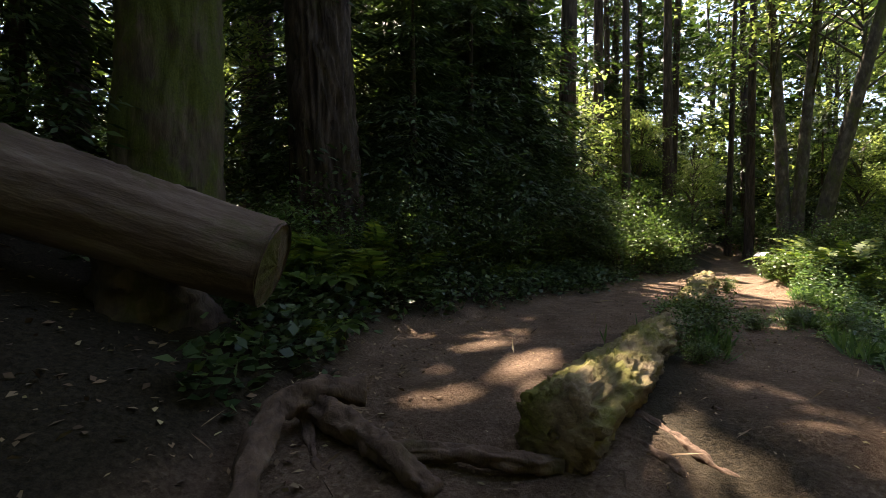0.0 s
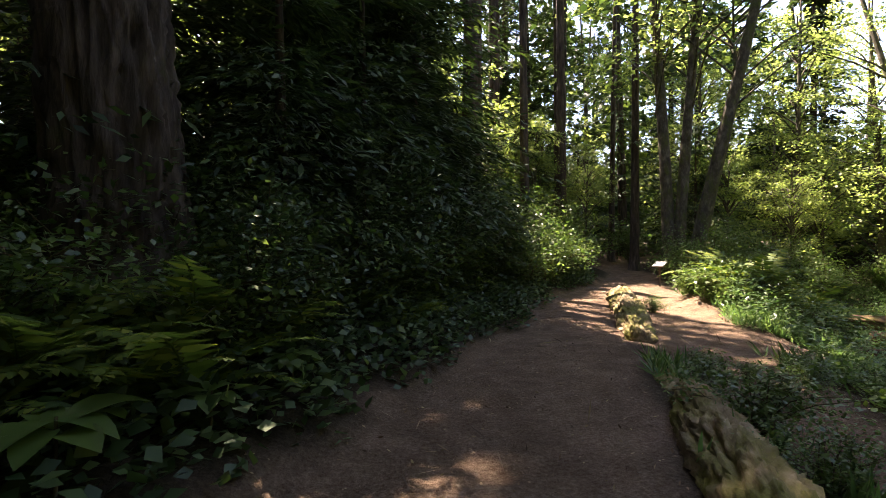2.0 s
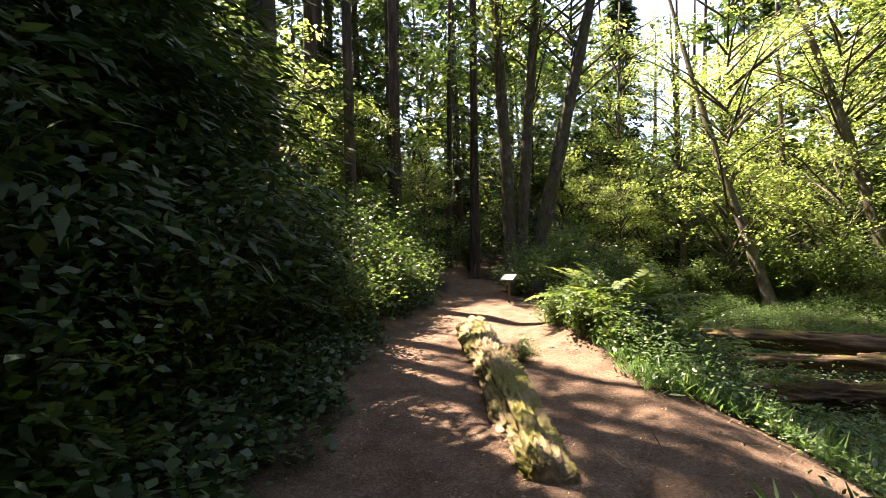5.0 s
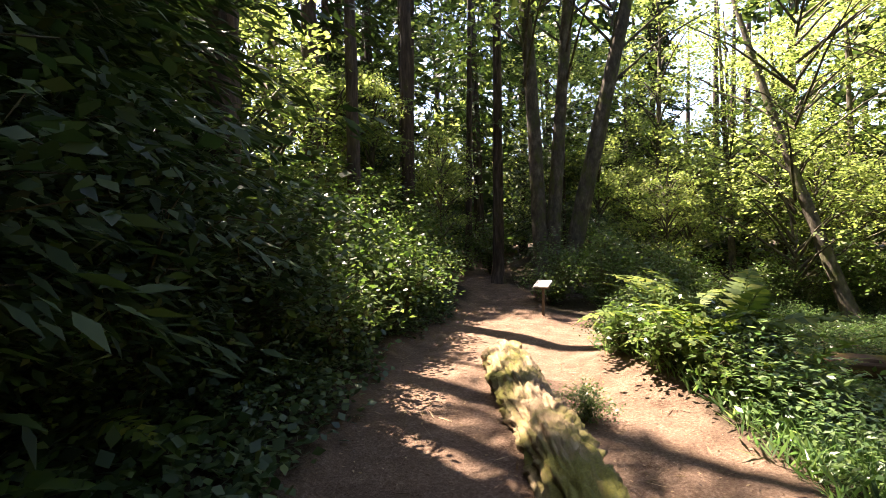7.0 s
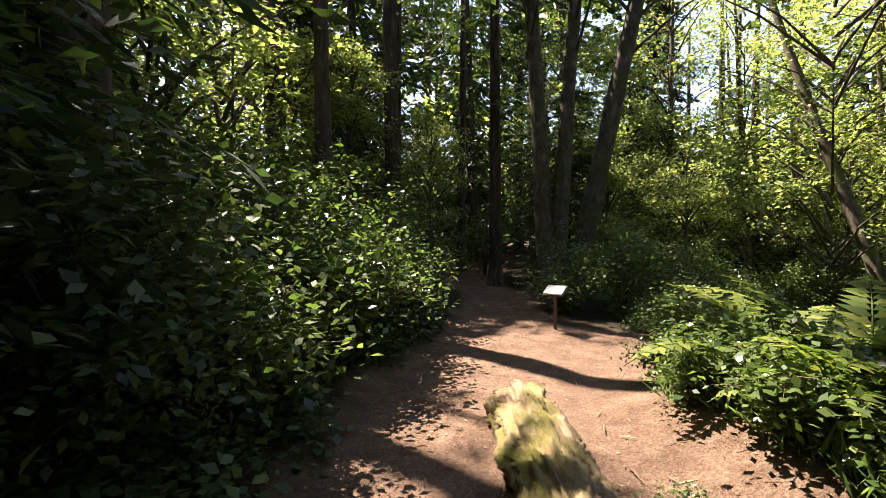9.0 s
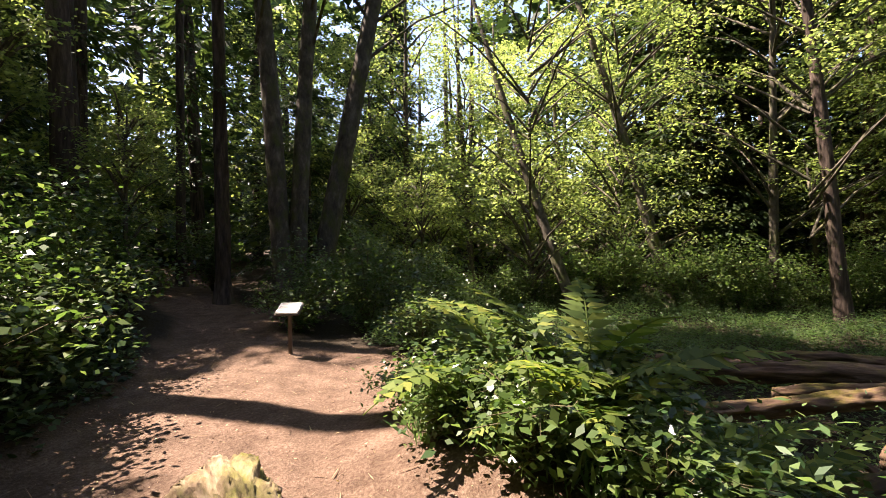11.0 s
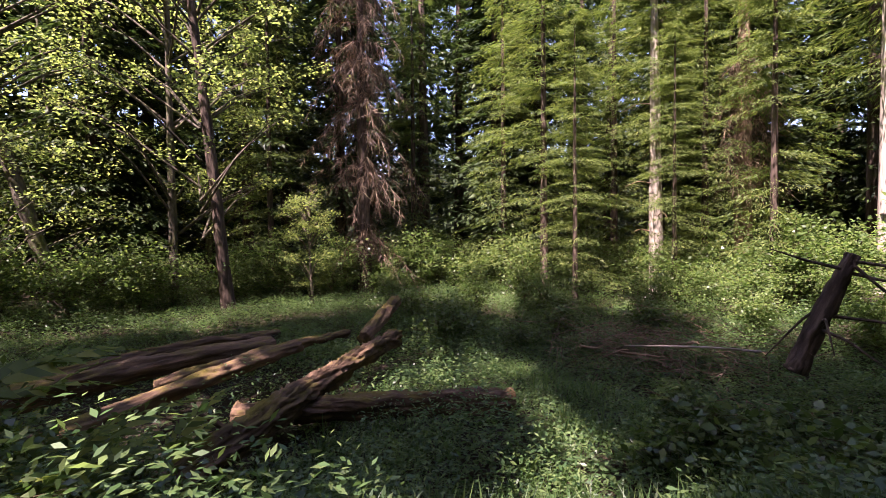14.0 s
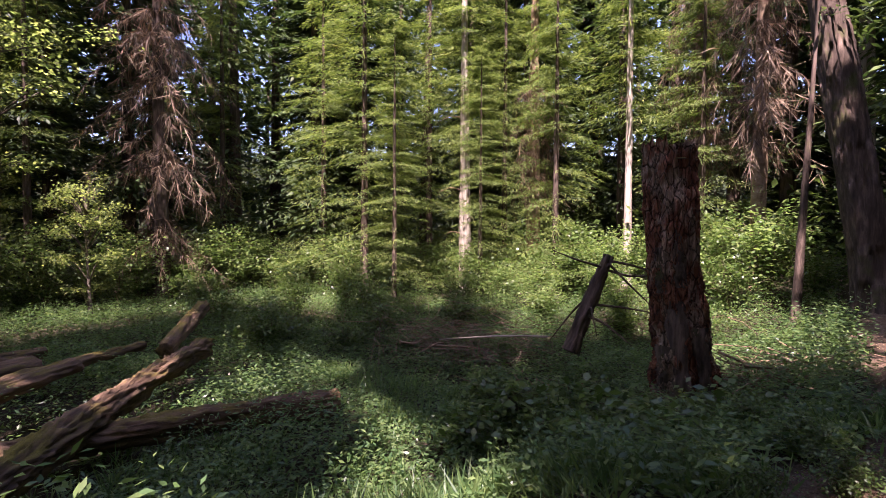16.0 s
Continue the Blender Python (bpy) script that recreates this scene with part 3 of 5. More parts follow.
HIGH_CROWN = broad_crown(14, 21, 8.5, 4.4, 70, 5500, 0.24, None, 0.6)
SLIM_CROWN = broad_crown(15, 7.5, 1.6, 1.7, 45, 5000, 0.13, None, 0.3)


def tree(x, y, top, radius, crown, label, bark=M_FIR, bend=(0, 0), height=22, sides=14, ribs=0, flare=1.5, scale=1.0, turn=0.0, seed=0, z=None, name="fir_tree", category="tree", group="forest trees", rings=18, skin=None):
    """A tapered trunk that leans by top and bows by bend, with its crown."""
    z = gz(x, y) - 0.1 if z is None else z
    ob = thing(name, pose(x, y, z), label, category, group)
    fine = np.unique(np.concatenate([np.linspace(0, 1, rings), np.linspace(0, 0.4, rings)]))
    P = np.stack([top[0] * fine + bend[0] * np.sin(math.pi * fine), top[1] * fine + bend[1] * np.sin(math.pi * fine), height * fine], 1)
    rad = radius * (1 - 0.8 * fine) * (1 + (flare - 1) * np.exp(-fine * height / 0.35))
    child("trunk", quick_mesh("trunk", *tube(P, rad, sides, 0.05, ribs, seed, skin=skin), bark, True), ob)
    for c in (crown if isinstance(crown, (tuple, list)) else [crown]):
        if c is not None:
            kid = child(c.name.split(".")[0], c, ob, m=pose(top[0] * 0.35, top[1] * 0.35, 0, 0, 0, turn) @ Matrix.Diagonal((scale, scale, scale, 1)))
            if kid.name.startswith(("branching", "dead")):
                kid["kind"] = "stuff"
    return ob


# two old trunks beside the cut log
tree(-2.75, 4.75, (0.3, 0.6), 0.50, FIR_HIGH, "old mossy conifer trunk with grey-green bark beside a log", M_MOSSBARK, sides=110, flare=1.35, rings=110, seed=1, skin=(0.045, 5, 1.6, 0.4))
tree(-1.56, 6.65, (-1.2, 0.4), 0.45, FIR_SHADE_MID, "tall fir with deeply furrowed dark brown bark", M_FIR, sides=150, flare=1.5, rings=130, seed=2, turn=60, skin=(0.055, 9, 1.5, 0.75))

DARK_FIR = "tall dark fir with drooping needled boughs among undergrowth"
# kinds 4 and 6 to 10 carry unseen added crowns, placed for their shadows
FIRS = [(3.5, 13.7, 0.29, 5), (6.6, 20.2, 0.24, 9), (9.6, 20.4, 0.2, 9), (3.2, 18.3, 0.22, 7), (0.1, 11.2, 0.26, 5), (1.0, 16.5, 0.22, 8), (-0.8, 17.6, 0.2, 0), (-1.4, 14.2, 0.2, 5), (3.4, 20.2, 0.34, 5), (2.2, 21.0, 0.25, 5), (13.5, 21.0, 0.19, 4), (12.2, 25.6, 0.26, 3),
        (15.2, 25.4, 0.17, 3), (11.3, 23.8, 0.25, 3), (9.0, 25.6, 0.22, 3), (7.2, 18.7, 0.17, 10), (9.8, 28.0, 0.3, 1), (12.6, 30.0, 0.3, 1), (3.4, 26.5, 0.3, 5), (-4.0, 10.5, 0.3, 3), (-5.5, 7.0, 0.3, 3),
        (-5.6, 14.0, 0.35, 6), (-5.7, 18.3, 0.3, 8), (-6.0, 2.0, 0.3, 1), (-5.0, -4.0, 0.35, 1), (-8.5, 6.0, 0.35, 0), (18.5, 29.0, 0.3, 0), (-10, 18, 0.35, 0), (0.0, 26.0, 0.3, 0), (-5, 26, 0.3, 1)]
for i, (x, y, rad, kind) in enumerate(FIRS):
    tree(x, y, (random.uniform(-0.6, 0.6), random.uniform(-0.6, 0.6)), rad, (FIR_A, FIR_B, FIR_HIGH, FIR_THIN, (FIR_BARE, FIR_SHADE_TOP), FIR_BARE, (FIR_BARE, FIR_SHADE_MID), (FIR_BARE, FIR_SHADE_PEAK), (FIR_BARE, FIR_SHADE_SLIM), FIR_SHADE_CAP, FIR_SHADE_KNOT)[kind], DARK_FIR, height=38 if kind in (7, 9) else 35 if kind in (4, 6) else 28 if kind == 8 else 24, seed=20 + i, turn=i * 77, scale=random.uniform(0.85, 1.1) if kind < 9 else 1.0, sides=20, skin=(0.02, 8, 2, 0.5))
for i, (x, y, s) in enumerate([(0.6, 10.3, 0.85), (2.0, 12.5, 0.9), (-2.2, 8.8, 0.9), (2.4, 13.8, 0.6), (-0.9, 10.6, 0.9), (0.2, 13.2, 1.0), (1.2, 15.6, 1.1), (-0.5, 8.0, 0.6), (1.6, 11.0, 0.7), (-4.6, 5.2, 0.7), (8.3, 24.0, 1.0), (9.8, 24.6, 0.9), (16.2, 20.4, 0.8)]):
    tree(x, y, (0, 0), 0.1, HEMLOCK_DARK, "young dark hemlock with hanging boughs in shade", height=7.6 * s, seed=140 + i, scale=s, turn=i * 50, name="hemlock_tree")

# alders by the sign
AL = "alder with pale mottled bark beside the trail"
BARK_SKIN = (0.014, 7, 3, 0.3)
tree(13.5, 18.7, (-1.6, 0.6), 0.27, HIGH_CROWN, AL, M_ALDER, (0.3, 0), 20, 28, seed=50, name="alder_tree", flare=1.5, skin=BARK_SKIN)
tree(13.65, 18.6, (1.0, -1.2), 0.24, HIGH_CROWN[1], AL, M_ALDER, (-0.1, 0), 20, 28, seed=51, name="alder_tree", flare=1.3, skin=BARK_SKIN)
tree(14.1, 18.4, (3.0, -3.0), 0.30, HIGH_CROWN[1], AL, M_ALDER, (0, 0), 20, 28, seed=52, name="alder_tree", flare=1.5, turn=80, skin=BARK_SKIN)
# leaning alders past the meadow
LEAN = "leaning alder with light green leaves at the meadow edge"
tree(23.9, 10.4, (0.2, 5.0), 0.24, ALDER_THIN, LEAN, M_ALDER, (0, -0.3), 17, seed=53, name="alder_tree", skin=BARK_SKIN)
tree(20.8, 13.1, (0.2, 4.6), 0.20, ALDER_THIN, LEAN, M_ALDER, (0, 0.2), 15, seed=54, name="alder_tree", turn=40, skin=BARK_SKIN)
tree(24.2, 7.3, (0.4, 0), 0.16, ALDER_BIG, LEAN, M_ALDER, (0, 0), 21, seed=55, name="alder_tree", turn=140, skin=BARK_SKIN)
tree(22.1, 5.9, (0.2, 2.2), 0.22, ALDER_BIG, LEAN, M_FIR, (0, -0.2), 20, seed=56, name="alder_tree", turn=200, skin=BARK_SKIN)
for i, (x, y) in enumerate([(27, 15), (25.5, 19), (22, 20.5), (29.5, 10.5), (19.5, 24), (30, 19), (26, 25), (28.5, 5.5), (33, 15), (24, 29)]):
    tree(x, y, (random.uniform(-1, 1), random.uniform(-1, 1)), 0.17, ALDER_CROWN[i % 3], "slender alder with bright backlit leaves", M_ALDER, (0, 0), 14, seed=60 + i, name="alder_tree", turn=i * 50, scale=0.85 + 0.04 * (i % 4))
for i, (x, y, s) in enumerate([(3.4, 18.4, 0.9), (8.0, 21.6, 0.85), (8.6, 21.0, 0.8), (18.0, 17.4, 0.7), (21.5, 3.2, 0.6), (17.0, 19.5, 0.8), (12.2, 27.5, 0.9), (14.6, 28.0, 0.9), (10.3, 19.8, 0.6), (-4.5, 9.0, 0.7), (-6.2, 11.5, 0.8), (-3.3, 12.6, 0.8), (-8.0, 8.0, 0.8), (-2.4, 15.5, 0.9), (1.0, 18.5, 0.9)]):
    tree(x, y, (0.2, 0.1), 0.06, SLIM_CROWN, "young maple with bright yellow-green sunlit leaves", M_ALDER, (0, 0), 7 * s, 8, seed=160 + i, name="maple_sapling", turn=i * 70, scale=s, flare=1.2)
for i, (x, y, s) in enumerate([(4.0, 16.9, 0.85), (5.2, 18.9, 1.1), (7.0, 20.6, 0.9), (20.6, 18.2, 0.9), (23.2, 15.0, 0.9)]):
    tree(x, y, (0.3, 0.2), 0.05, VINE_MAPLE, "vine maple with thin stems and bright sunlit leaves", M_ALDER, (0.15, 0), 6 * s, 8, seed=190 + i, name="vine_maple", turn=i * 83, scale=s, flare=1.2)
for i, (x, y) in enumerate([(29, 9.5), (31, 5), (28, 2), (33, 12), (25, -4), (30, -3), (22, -9), (26, -11), (37, 22), (34, 29), (26, 34), (17, -15), (12, -17), (8, -17), (20, -17), (38, 0), (36, 8), (5.5, -15), (27.5, -0.5), (28.5, 3.8), (25.5, -6.5), (23, -7), (20, -12), (17.5, -12.5), (14.5, -14), (10, -14.5), (32, -8), (29, -13), (23, -14), (34, 3), (30.5, 7.5), (32.5, 9), (7, -20), (2.5, -19), (-3, -19), (15, -20), (21, -21), (27, -18), (35, -5)]):
    tree(x, y, (random.uniform(-0.6, 0.6), random.uniform(-0.6, 0.6)), 0.3, (FIR_DENSE[0], FIR_A, FIR_B)[i % 3], DARK_FIR, seed=80 + i, turn=i * 61, scale=random.uniform(0.8, 1.1))
# far side of the meadow
tree(23.4, 0.2, (0.2, 0), 0.3, DEAD_A, "spruce hung with dead brown twigs at the meadow edge", M_FIR, (0, 0), 18, 24, seed=100, name="dead_spruce", skin=(0.02, 8, 2, 0.5))
PALE = tree(15.1, -8.3, (0.2, 0), 0.27, HEM_HIGH, "dying conifer with a bleached pale lower trunk", M_PALE, (0, 0), 18, 24, seed=101, name="dead_tree", flare=1.2, skin=(0.02, 8, 1.5, 0.4))
for i in range(9):
    a, z = 2.4 * i, 2.6 + 0.62 * i
    d = (math.cos(a), math.sin(a))
    child("branch", quick_mesh("branch", *tube([(d[0] * 0.2, d[1] * 0.2, z), (d[0] * 0.7, d[1] * 0.7, z + 0.12), (d[0] * 1.3, d[1] * 1.3, z - 0.15)], [0.03, 0.02, 0.006], 6, 0.1, 0, i, 10), M_TWIG, True), PALE)
tree(12.9, -10.4, (0, 0), 0.36, (DEAD_C, HEMLOCK[1]), "conifer hung with dead sunlit brown boughs", M_TWIG, (0, 0), 18, 24, seed=102, name="dead_tree", turn=70, skin=(0.03, 8, 1.5, 0.5))
tree(4.6, -8.0, (0, 0), 0.24, DEAD_B, "conifer hung with dead sunlit brown boughs", M_TWIG, (0, 0), 18, 24, seed=103, name="dead_tree", turn=150, skin=(0.02, 8, 2, 0.5))
tree(8.9, -10.4, (0, 0), 0.17, HEM_HIGH, "dying conifer with a bleached pale lower trunk", M_PALE, (0, 0), 18, seed=104, name="dead_tree", turn=20)
tree(6.5, -10.5, (0, 0), 0.22, DEAD_B, "conifer hung with dead sunlit brown boughs", M_TWIG, (0, 0), 18, seed=105, name="dead_tree", turn=220)
for i, (x, y, s) in enumerate([(18.0, -5.1, 1.0), (20.8, -5.5, 0.9), (15.8, -4.3, 0.6), (11.0, -8.0, 0.8), (13.4, -6.5, 0.55), (17.5, -9.0, 1.0), (26.0, 3.4, 0.9), (24.5, -3, 0.9), (15.9, -9.3, 1.0), (13.9, -9.6, 0.9), (6.2, -8.8, 0.7)]):
    tree(x, y, (0, 0), 0.17 * s, HEMLOCK[i % 2], "young hemlock with light green layered boughs", M_FIR, (0, 0), 17 * s, seed=110 + i, turn=i * 95, scale=s, name="hemlock_tree")
tree(2.3, -4.7, (3.6, 1.2), 0.42, FIR_THIN, "leaning conifer with grey-brown bark beside a path", M_FIR, (0, 0), 22, sides=90, seed=120, flare=1.6, rings=60, skin=(0.04, 7, 1.2, 0.6))
tree(3.9, -3.7, (-0.3, 0), 0.10, None, "slim dead sapling trunk", M_FIR, (0, 0), 8, seed=121, name="sapling", flare=1.2)
tree(1.3, -13.5, (0.3, 0), 0.33, FIR_HIGH, "pale-barked conifer in shade", M_PALE, (0, 0), 22, seed=122)
for i, (x, y) in enumerate([(-2.5, -9.0), (3.5, -16), (-1, -16), (-6, -12), (0.5, -8.5), (-1.5, -12.5)]):
    tree(x, y, (0, 0), 0.35, FIR_B, DARK_FIR, seed=130 + i, turn=i * 61)


# ---- logs, stump, roots ----
def laid_frame(a, b):
    a, b = Vector(a), Vector(b)
    return Matrix.Translation(a) @ (b - a).to_track_quat("Z", "X").to_matrix().to_4x4(), (b - a).length


def log_mesh(length, r0, r1, mat, sag, seed, rough, skin, sides, rings=90, cap=True):
    us = np.concatenate([[0, 0.002, 0.006, 0.012], np.linspace(0.03, 0.97, 22), [0.988, 0.994, 0.998, 1]])
    blunt = np.concatenate([[0.12, 0.6, 0.9, 1], np.ones(22), [1, 0.9, 0.6, 0.12]]) if cap else np.ones(30)
    P = np.stack([sag * np.sin(us * math.pi), 0.3 * sag * np.sin(us * 5), us * length], 1)
    return quick_mesh("log", *tube(P, (r0 + (r1 - r0) * us) * blunt, sides, rough, 0, seed, rings, cap, skin), mat, True)


def laid(name, a, b, r0, r1, mat, label, sag=0.0, seed=0, rough=0.06, skin=(0.05, 7, 1.6, 0.5), sides=44, rings=90):
    """A log whose own z runs along its length, from a to b."""
    m, length = laid_frame(a, b)
    ob = new(name, log_mesh(length, r0, r1, mat, sag, seed, rough, skin, sides, rings))
    ob.matrix_basis = m
    return tagged(ob, label, "log")


m, length = laid_frame((-1.04, 2.93, 0.96), (-5.4, 2.72, 2.25))
cut_log = thing("cut_log", m, "big weathered grey-brown cut log propped on a bank", "log")
child("log_trunk", log_mesh(length, 0.255, 0.36, M_CUTLOG, 0.04, 3, 0.03, (0.022, 5, 0.9, 0.3), 64, 120, False), cut_log)
face = []
for ring, rad in enumerate((0.266, 0.20, 0.15, 0.10, 0.05, 0.004)):
    th = np.linspace(0, 2 * math.pi, 48, endpoint=False)
    face.append(np.stack([np.cos(th) * rad, np.sin(th) * rad, np.full(48, 0.012 - 0.006 * ring + 0.004 * (ring % 2)) + 0.004 * np.sin(th * 9)], 1))
fi = np.arange(48)
child("cut_face", quick_mesh("cut_face", np.concatenate(face), np.concatenate([np.stack([k * 48 + fi, k * 48 + 48 + fi, k * 48 + 48 + (fi + 1) % 48, k * 48 + (fi + 1) % 48], 1) for k in range(5)]), M_CUT), cut_log, "sawn end face with green algae")
prop = new("old_stump", quick_mesh("old_stump", *tube([(0, 0, 0), (0, 0, 0.3), (0.05, 0, 0.75), (0.05, 0, 0.95)], [0.42, 0.3, 0.27, 0.2], 40, 0.1, 0, 71, 30, True, (0.05, 9, 3, 0.5)), M_FIR, True))
prop.location = (-1.95, 3.15, gz(-1.95, 3.15) - 0.15)
tagged(prop, "dark rotten stump beneath the cut log", "stump")

MOSS_SKIN = (0.038, 19, 3.2, 0.7)
laid("mossy_log", (0.47, 2.0, 0.28), (2.6, 5.3, 0.14), 0.19, 0.17, M_MOSSLOG, "rotting mossy yellow-green log along the trail", 0.05, 5, 0.1, MOSS_SKIN, 72, 150)
laid("log_fragment", (2.65, 5.6, 0.06), (3.5, 6.9, -0.02), 0.12, 0.10, M_MOSSLOG, "low broken mossy log remnant beside the trail", 0.03, 6, 0.15, MOSS_SKIN, 48, 60)
laid("mossy_log", (3.95, 7.75, -0.04), (6.85, 12.35, -0.02), 0.2, 0.27, M_MOSSLOG, "long pale mossy rotten log beside the trail", 0.05, 7, 0.1, (0.06, 13, 1.8, 0.6), 96, 200)
laid("fallen_log", (13.3, 11.9, -0.82), (14.95, 6.4, -0.72), 0.19, 0.17, M_OLDLOG, "long brown fallen log in the meadow", 0.1, 8)
laid("fallen_log", (15.0, 10.4, -0.8), (15.9, 6.0, -0.7), 0.12, 0.10, M_OLDLOG, "long thin fallen log in the meadow", 0.1, 18)
laid("fallen_log", (11.7, 10.3, -0.86), (13.9, 6.2, -0.58), 0.14, 0.11, M_OLDLOG, "slim brown fallen log in the meadow", 0.05, 9)
laid("fallen_log", (13.2, 8.7, -0.72), (14.7, 4.8, -0.62), 0.11, 0.08, M_OLDLOG, "slim brown fallen log in the meadow", 0.05, 19)
laid("fallen_log", (9.7, 9.2, -0.92), (13.4, 4.3, -0.55), 0.18, 0.15, M_OLDLOG, "rotting orange-brown log with mossy patches", 0.1, 10, 0.12, (0.07, 14, 2.6, 0.6), 56, 140)
laid("fallen_log", (14.2, 4.7, -0.72), (16.1, 2.8, -0.22), 0.17, 0.15, M_OLDLOG, "brown fallen log rising into shrubs", 0.05, 11)
laid("fallen_log", (11.7, 7.9, -0.9), (9.9, 4.3, -0.96), 0.16, 0.17, M_OLDLOG, "low mossy rotten log among meadow herbs", 0.05, 12, 0.1, (0.05, 14, 2.6, 0.6), 52, 110)
laid("log_stub", (11.31, 7.94, -1.0), (11.37, 8.35, -0.66), 0.05, 0.03, M_OLDLOG, "short broken branch stub on a fallen log", 0.0, 13, 0.1, (0.01, 8, 3, 0.4), 16, 16)
laid("log_stub", (10.86, 5.94, -1.15), (10.8, 6.0, -0.8), 0.11, 0.07, M_PALE, "pale broken knob of rotten wood", 0.0, 14, 0.2, (0.03, 8, 4, 0.4), 20, 16)


def roots(label, x, y, lines):
    z0 = gz(x, y)
    ob = thing("exposed_roots", pose(x, y, z0), label, "tree root")
    for i, (line, r0, r1) in enumerate(lines):
        p = [(a - x, b - y, (gz(a, b) if c is None else c) - z0) for a, b, c in line]
        child("root", quick_mesh("root", *tube(p, np.linspace(r0, r1, len(p)) * 0.8, 26, 0.1, 0, 90 + i, 60, True, (0.022, 16, 6, 0.6)), M_ROOT, True), ob)


roots("gnarled brown exposed roots arching over the dirt", -0.7, 2.2, [
    ([(-0.62, 1.30, 0.02), (-0.70, 1.55, 0.12), (-0.76, 1.85, 0.24), (-0.78, 2.18, 0.33), (-0.63, 2.36, 0.36), (-0.40, 2.42, 0.34)], 0.055, 0.085),
    ([(-0.66, 2.36, 0.30), (-0.37, 2.13, 0.24), (-0.2, 1.96, 0.2), (-0.03, 1.82, 0.14)], 0.085, 0.05),
    ([(-0.24, 2.05, 0.19), (0.04, 2.03, 0.2), (0.27, 1.95, 0.2), (0.5, 2.0, 0.15)], 0.045, 0.05),
    ([(-0.69, 2.36, 0.26), (-0.55, 2.02, 0.14), (-0.42, 1.72, 0.05), (-0.36, 1.5, -0.02)], 0.03, 0.018)])
roots("worn brown roots spreading from the mossy log", 1.1, 2.3, [
    ([(0.78, 2.62, 0.22), (1.04, 2.52, 0.16), (1.15, 2.31, 0.12), (1.25, 2.08, 0.07), (1.5, 1.9, 0.0)], 0.05, 0.025),
    ([(0.75, 2.4, 0.18), (0.91, 2.25, 0.13), (1.03, 2.11, 0.1), (1.06, 1.9, 0.02)], 0.045, 0.025),
    ([(1.55, 2.72, None), (1.75, 2.66, 0.06), (1.98, 2.68, None), (2.1, 2.9, 0.0)], 0.016, 0.012)])

# tall broken stump
SX, SY = 5.55, 1.13
sz = gz(SX, SY) - 0.15
hs = 3.0 - sz
stump_ob = thing("broken_stump", pose(SX, SY, sz), "tall broken red-brown rotten tree stump with peeling bark", "stump")
sv, sf = tube([(0, 0, 0), (0.02, 0, 0.35), (0.06, 0.0, 1.0), (0.2, 0.03, 2.2), (0.3, 0.05, hs)], [0.62, 0.5, 0.43, 0.37, 0.35], 160, 0.07, 0, 31, 190, False, (0.06, 9, 2.4, 0.6))
top_ring = sv[:, 2] > hs - 0.02
th = np.arctan2(sv[:, 1], sv[:, 0] - 0.3)
sv[top_ring, 2] += (0.12 * fractal(np.stack([np.cos(th) * 6, np.sin(th) * 6, th * 0], 1), 5, 4))[top_ring]
child("stump_trunk", quick_mesh("stump_trunk", sv, sf, M_ROT, True), stump_ob)
bv, bf = tube([(0.3, 0.05, hs - 0.25), (0.3, 0.05, hs - 0.1)], [0.33, 0.05], 24, 0.1, 0, 4)
child("rotten_core", quick_mesh("rotten_core", bv, bf, M_OLDLOG, True), stump_ob, "dark hollow broken top")
for i, (ang, z0, z1, w) in enumerate([(95, 0.25, 1.9, 0.32), (140, 0.2, 1.5, 0.3), (60, 0.3, 1.2, 0.25), (110, 2.1, 3.1, 0.22), (70, 2.0, 2.7, 0.2)]):
    # slabs of bark that still hold to the trunk
    r2 = np.random.default_rng(400 + i)
    nz, nt = 22, 12
    zz = np.linspace(z0, z1, nz)[:, None]
    aa = radians(ang) + np.linspace(-1, 1, nt)[None, :] * w * (1 + 0.35 * np.sin(zz * 5 + i))
    rr = np.interp(zz, [0, 0.35, 1, 2.2, hs], [0.62, 0.5, 0.43, 0.37, 0.35]) + 0.035 + 0.02 * r2.standard_normal((nz, nt)) - 0.03 * np.abs(np.linspace(-1, 1, nt))[None, :] ** 4
    cx = np.interp(zz, [0, 1, 2.2, hs], [0, 0.06, 0.2, 0.3])
    outer = np.stack([cx + rr * np.cos(aa), 0.03 + rr * np.sin(aa), zz + 0 * aa], -1).reshape(-1, 3)
    a, b = np.meshgrid(np.arange(nz - 1), np.arange(nt - 1), indexing="ij")
    q = np.stack([a * nt + b, a * nt + b + 1, a * nt + nt + b + 1, a * nt + nt + b], -1).reshape(-1, 4)
    inner = outer.copy()
    inner[:, :2] = 0.9 * (inner[:, :2] - [0.1, 0.03]) + [0.1, 0.03]
    child("bark_slab", quick_mesh("bark_slab", np.concatenate([outer, inner]), np.concatenate([q, q[:, ::-1] + len(outer)]), M_FIR, True), stump_ob, "dark peeling bark slab")

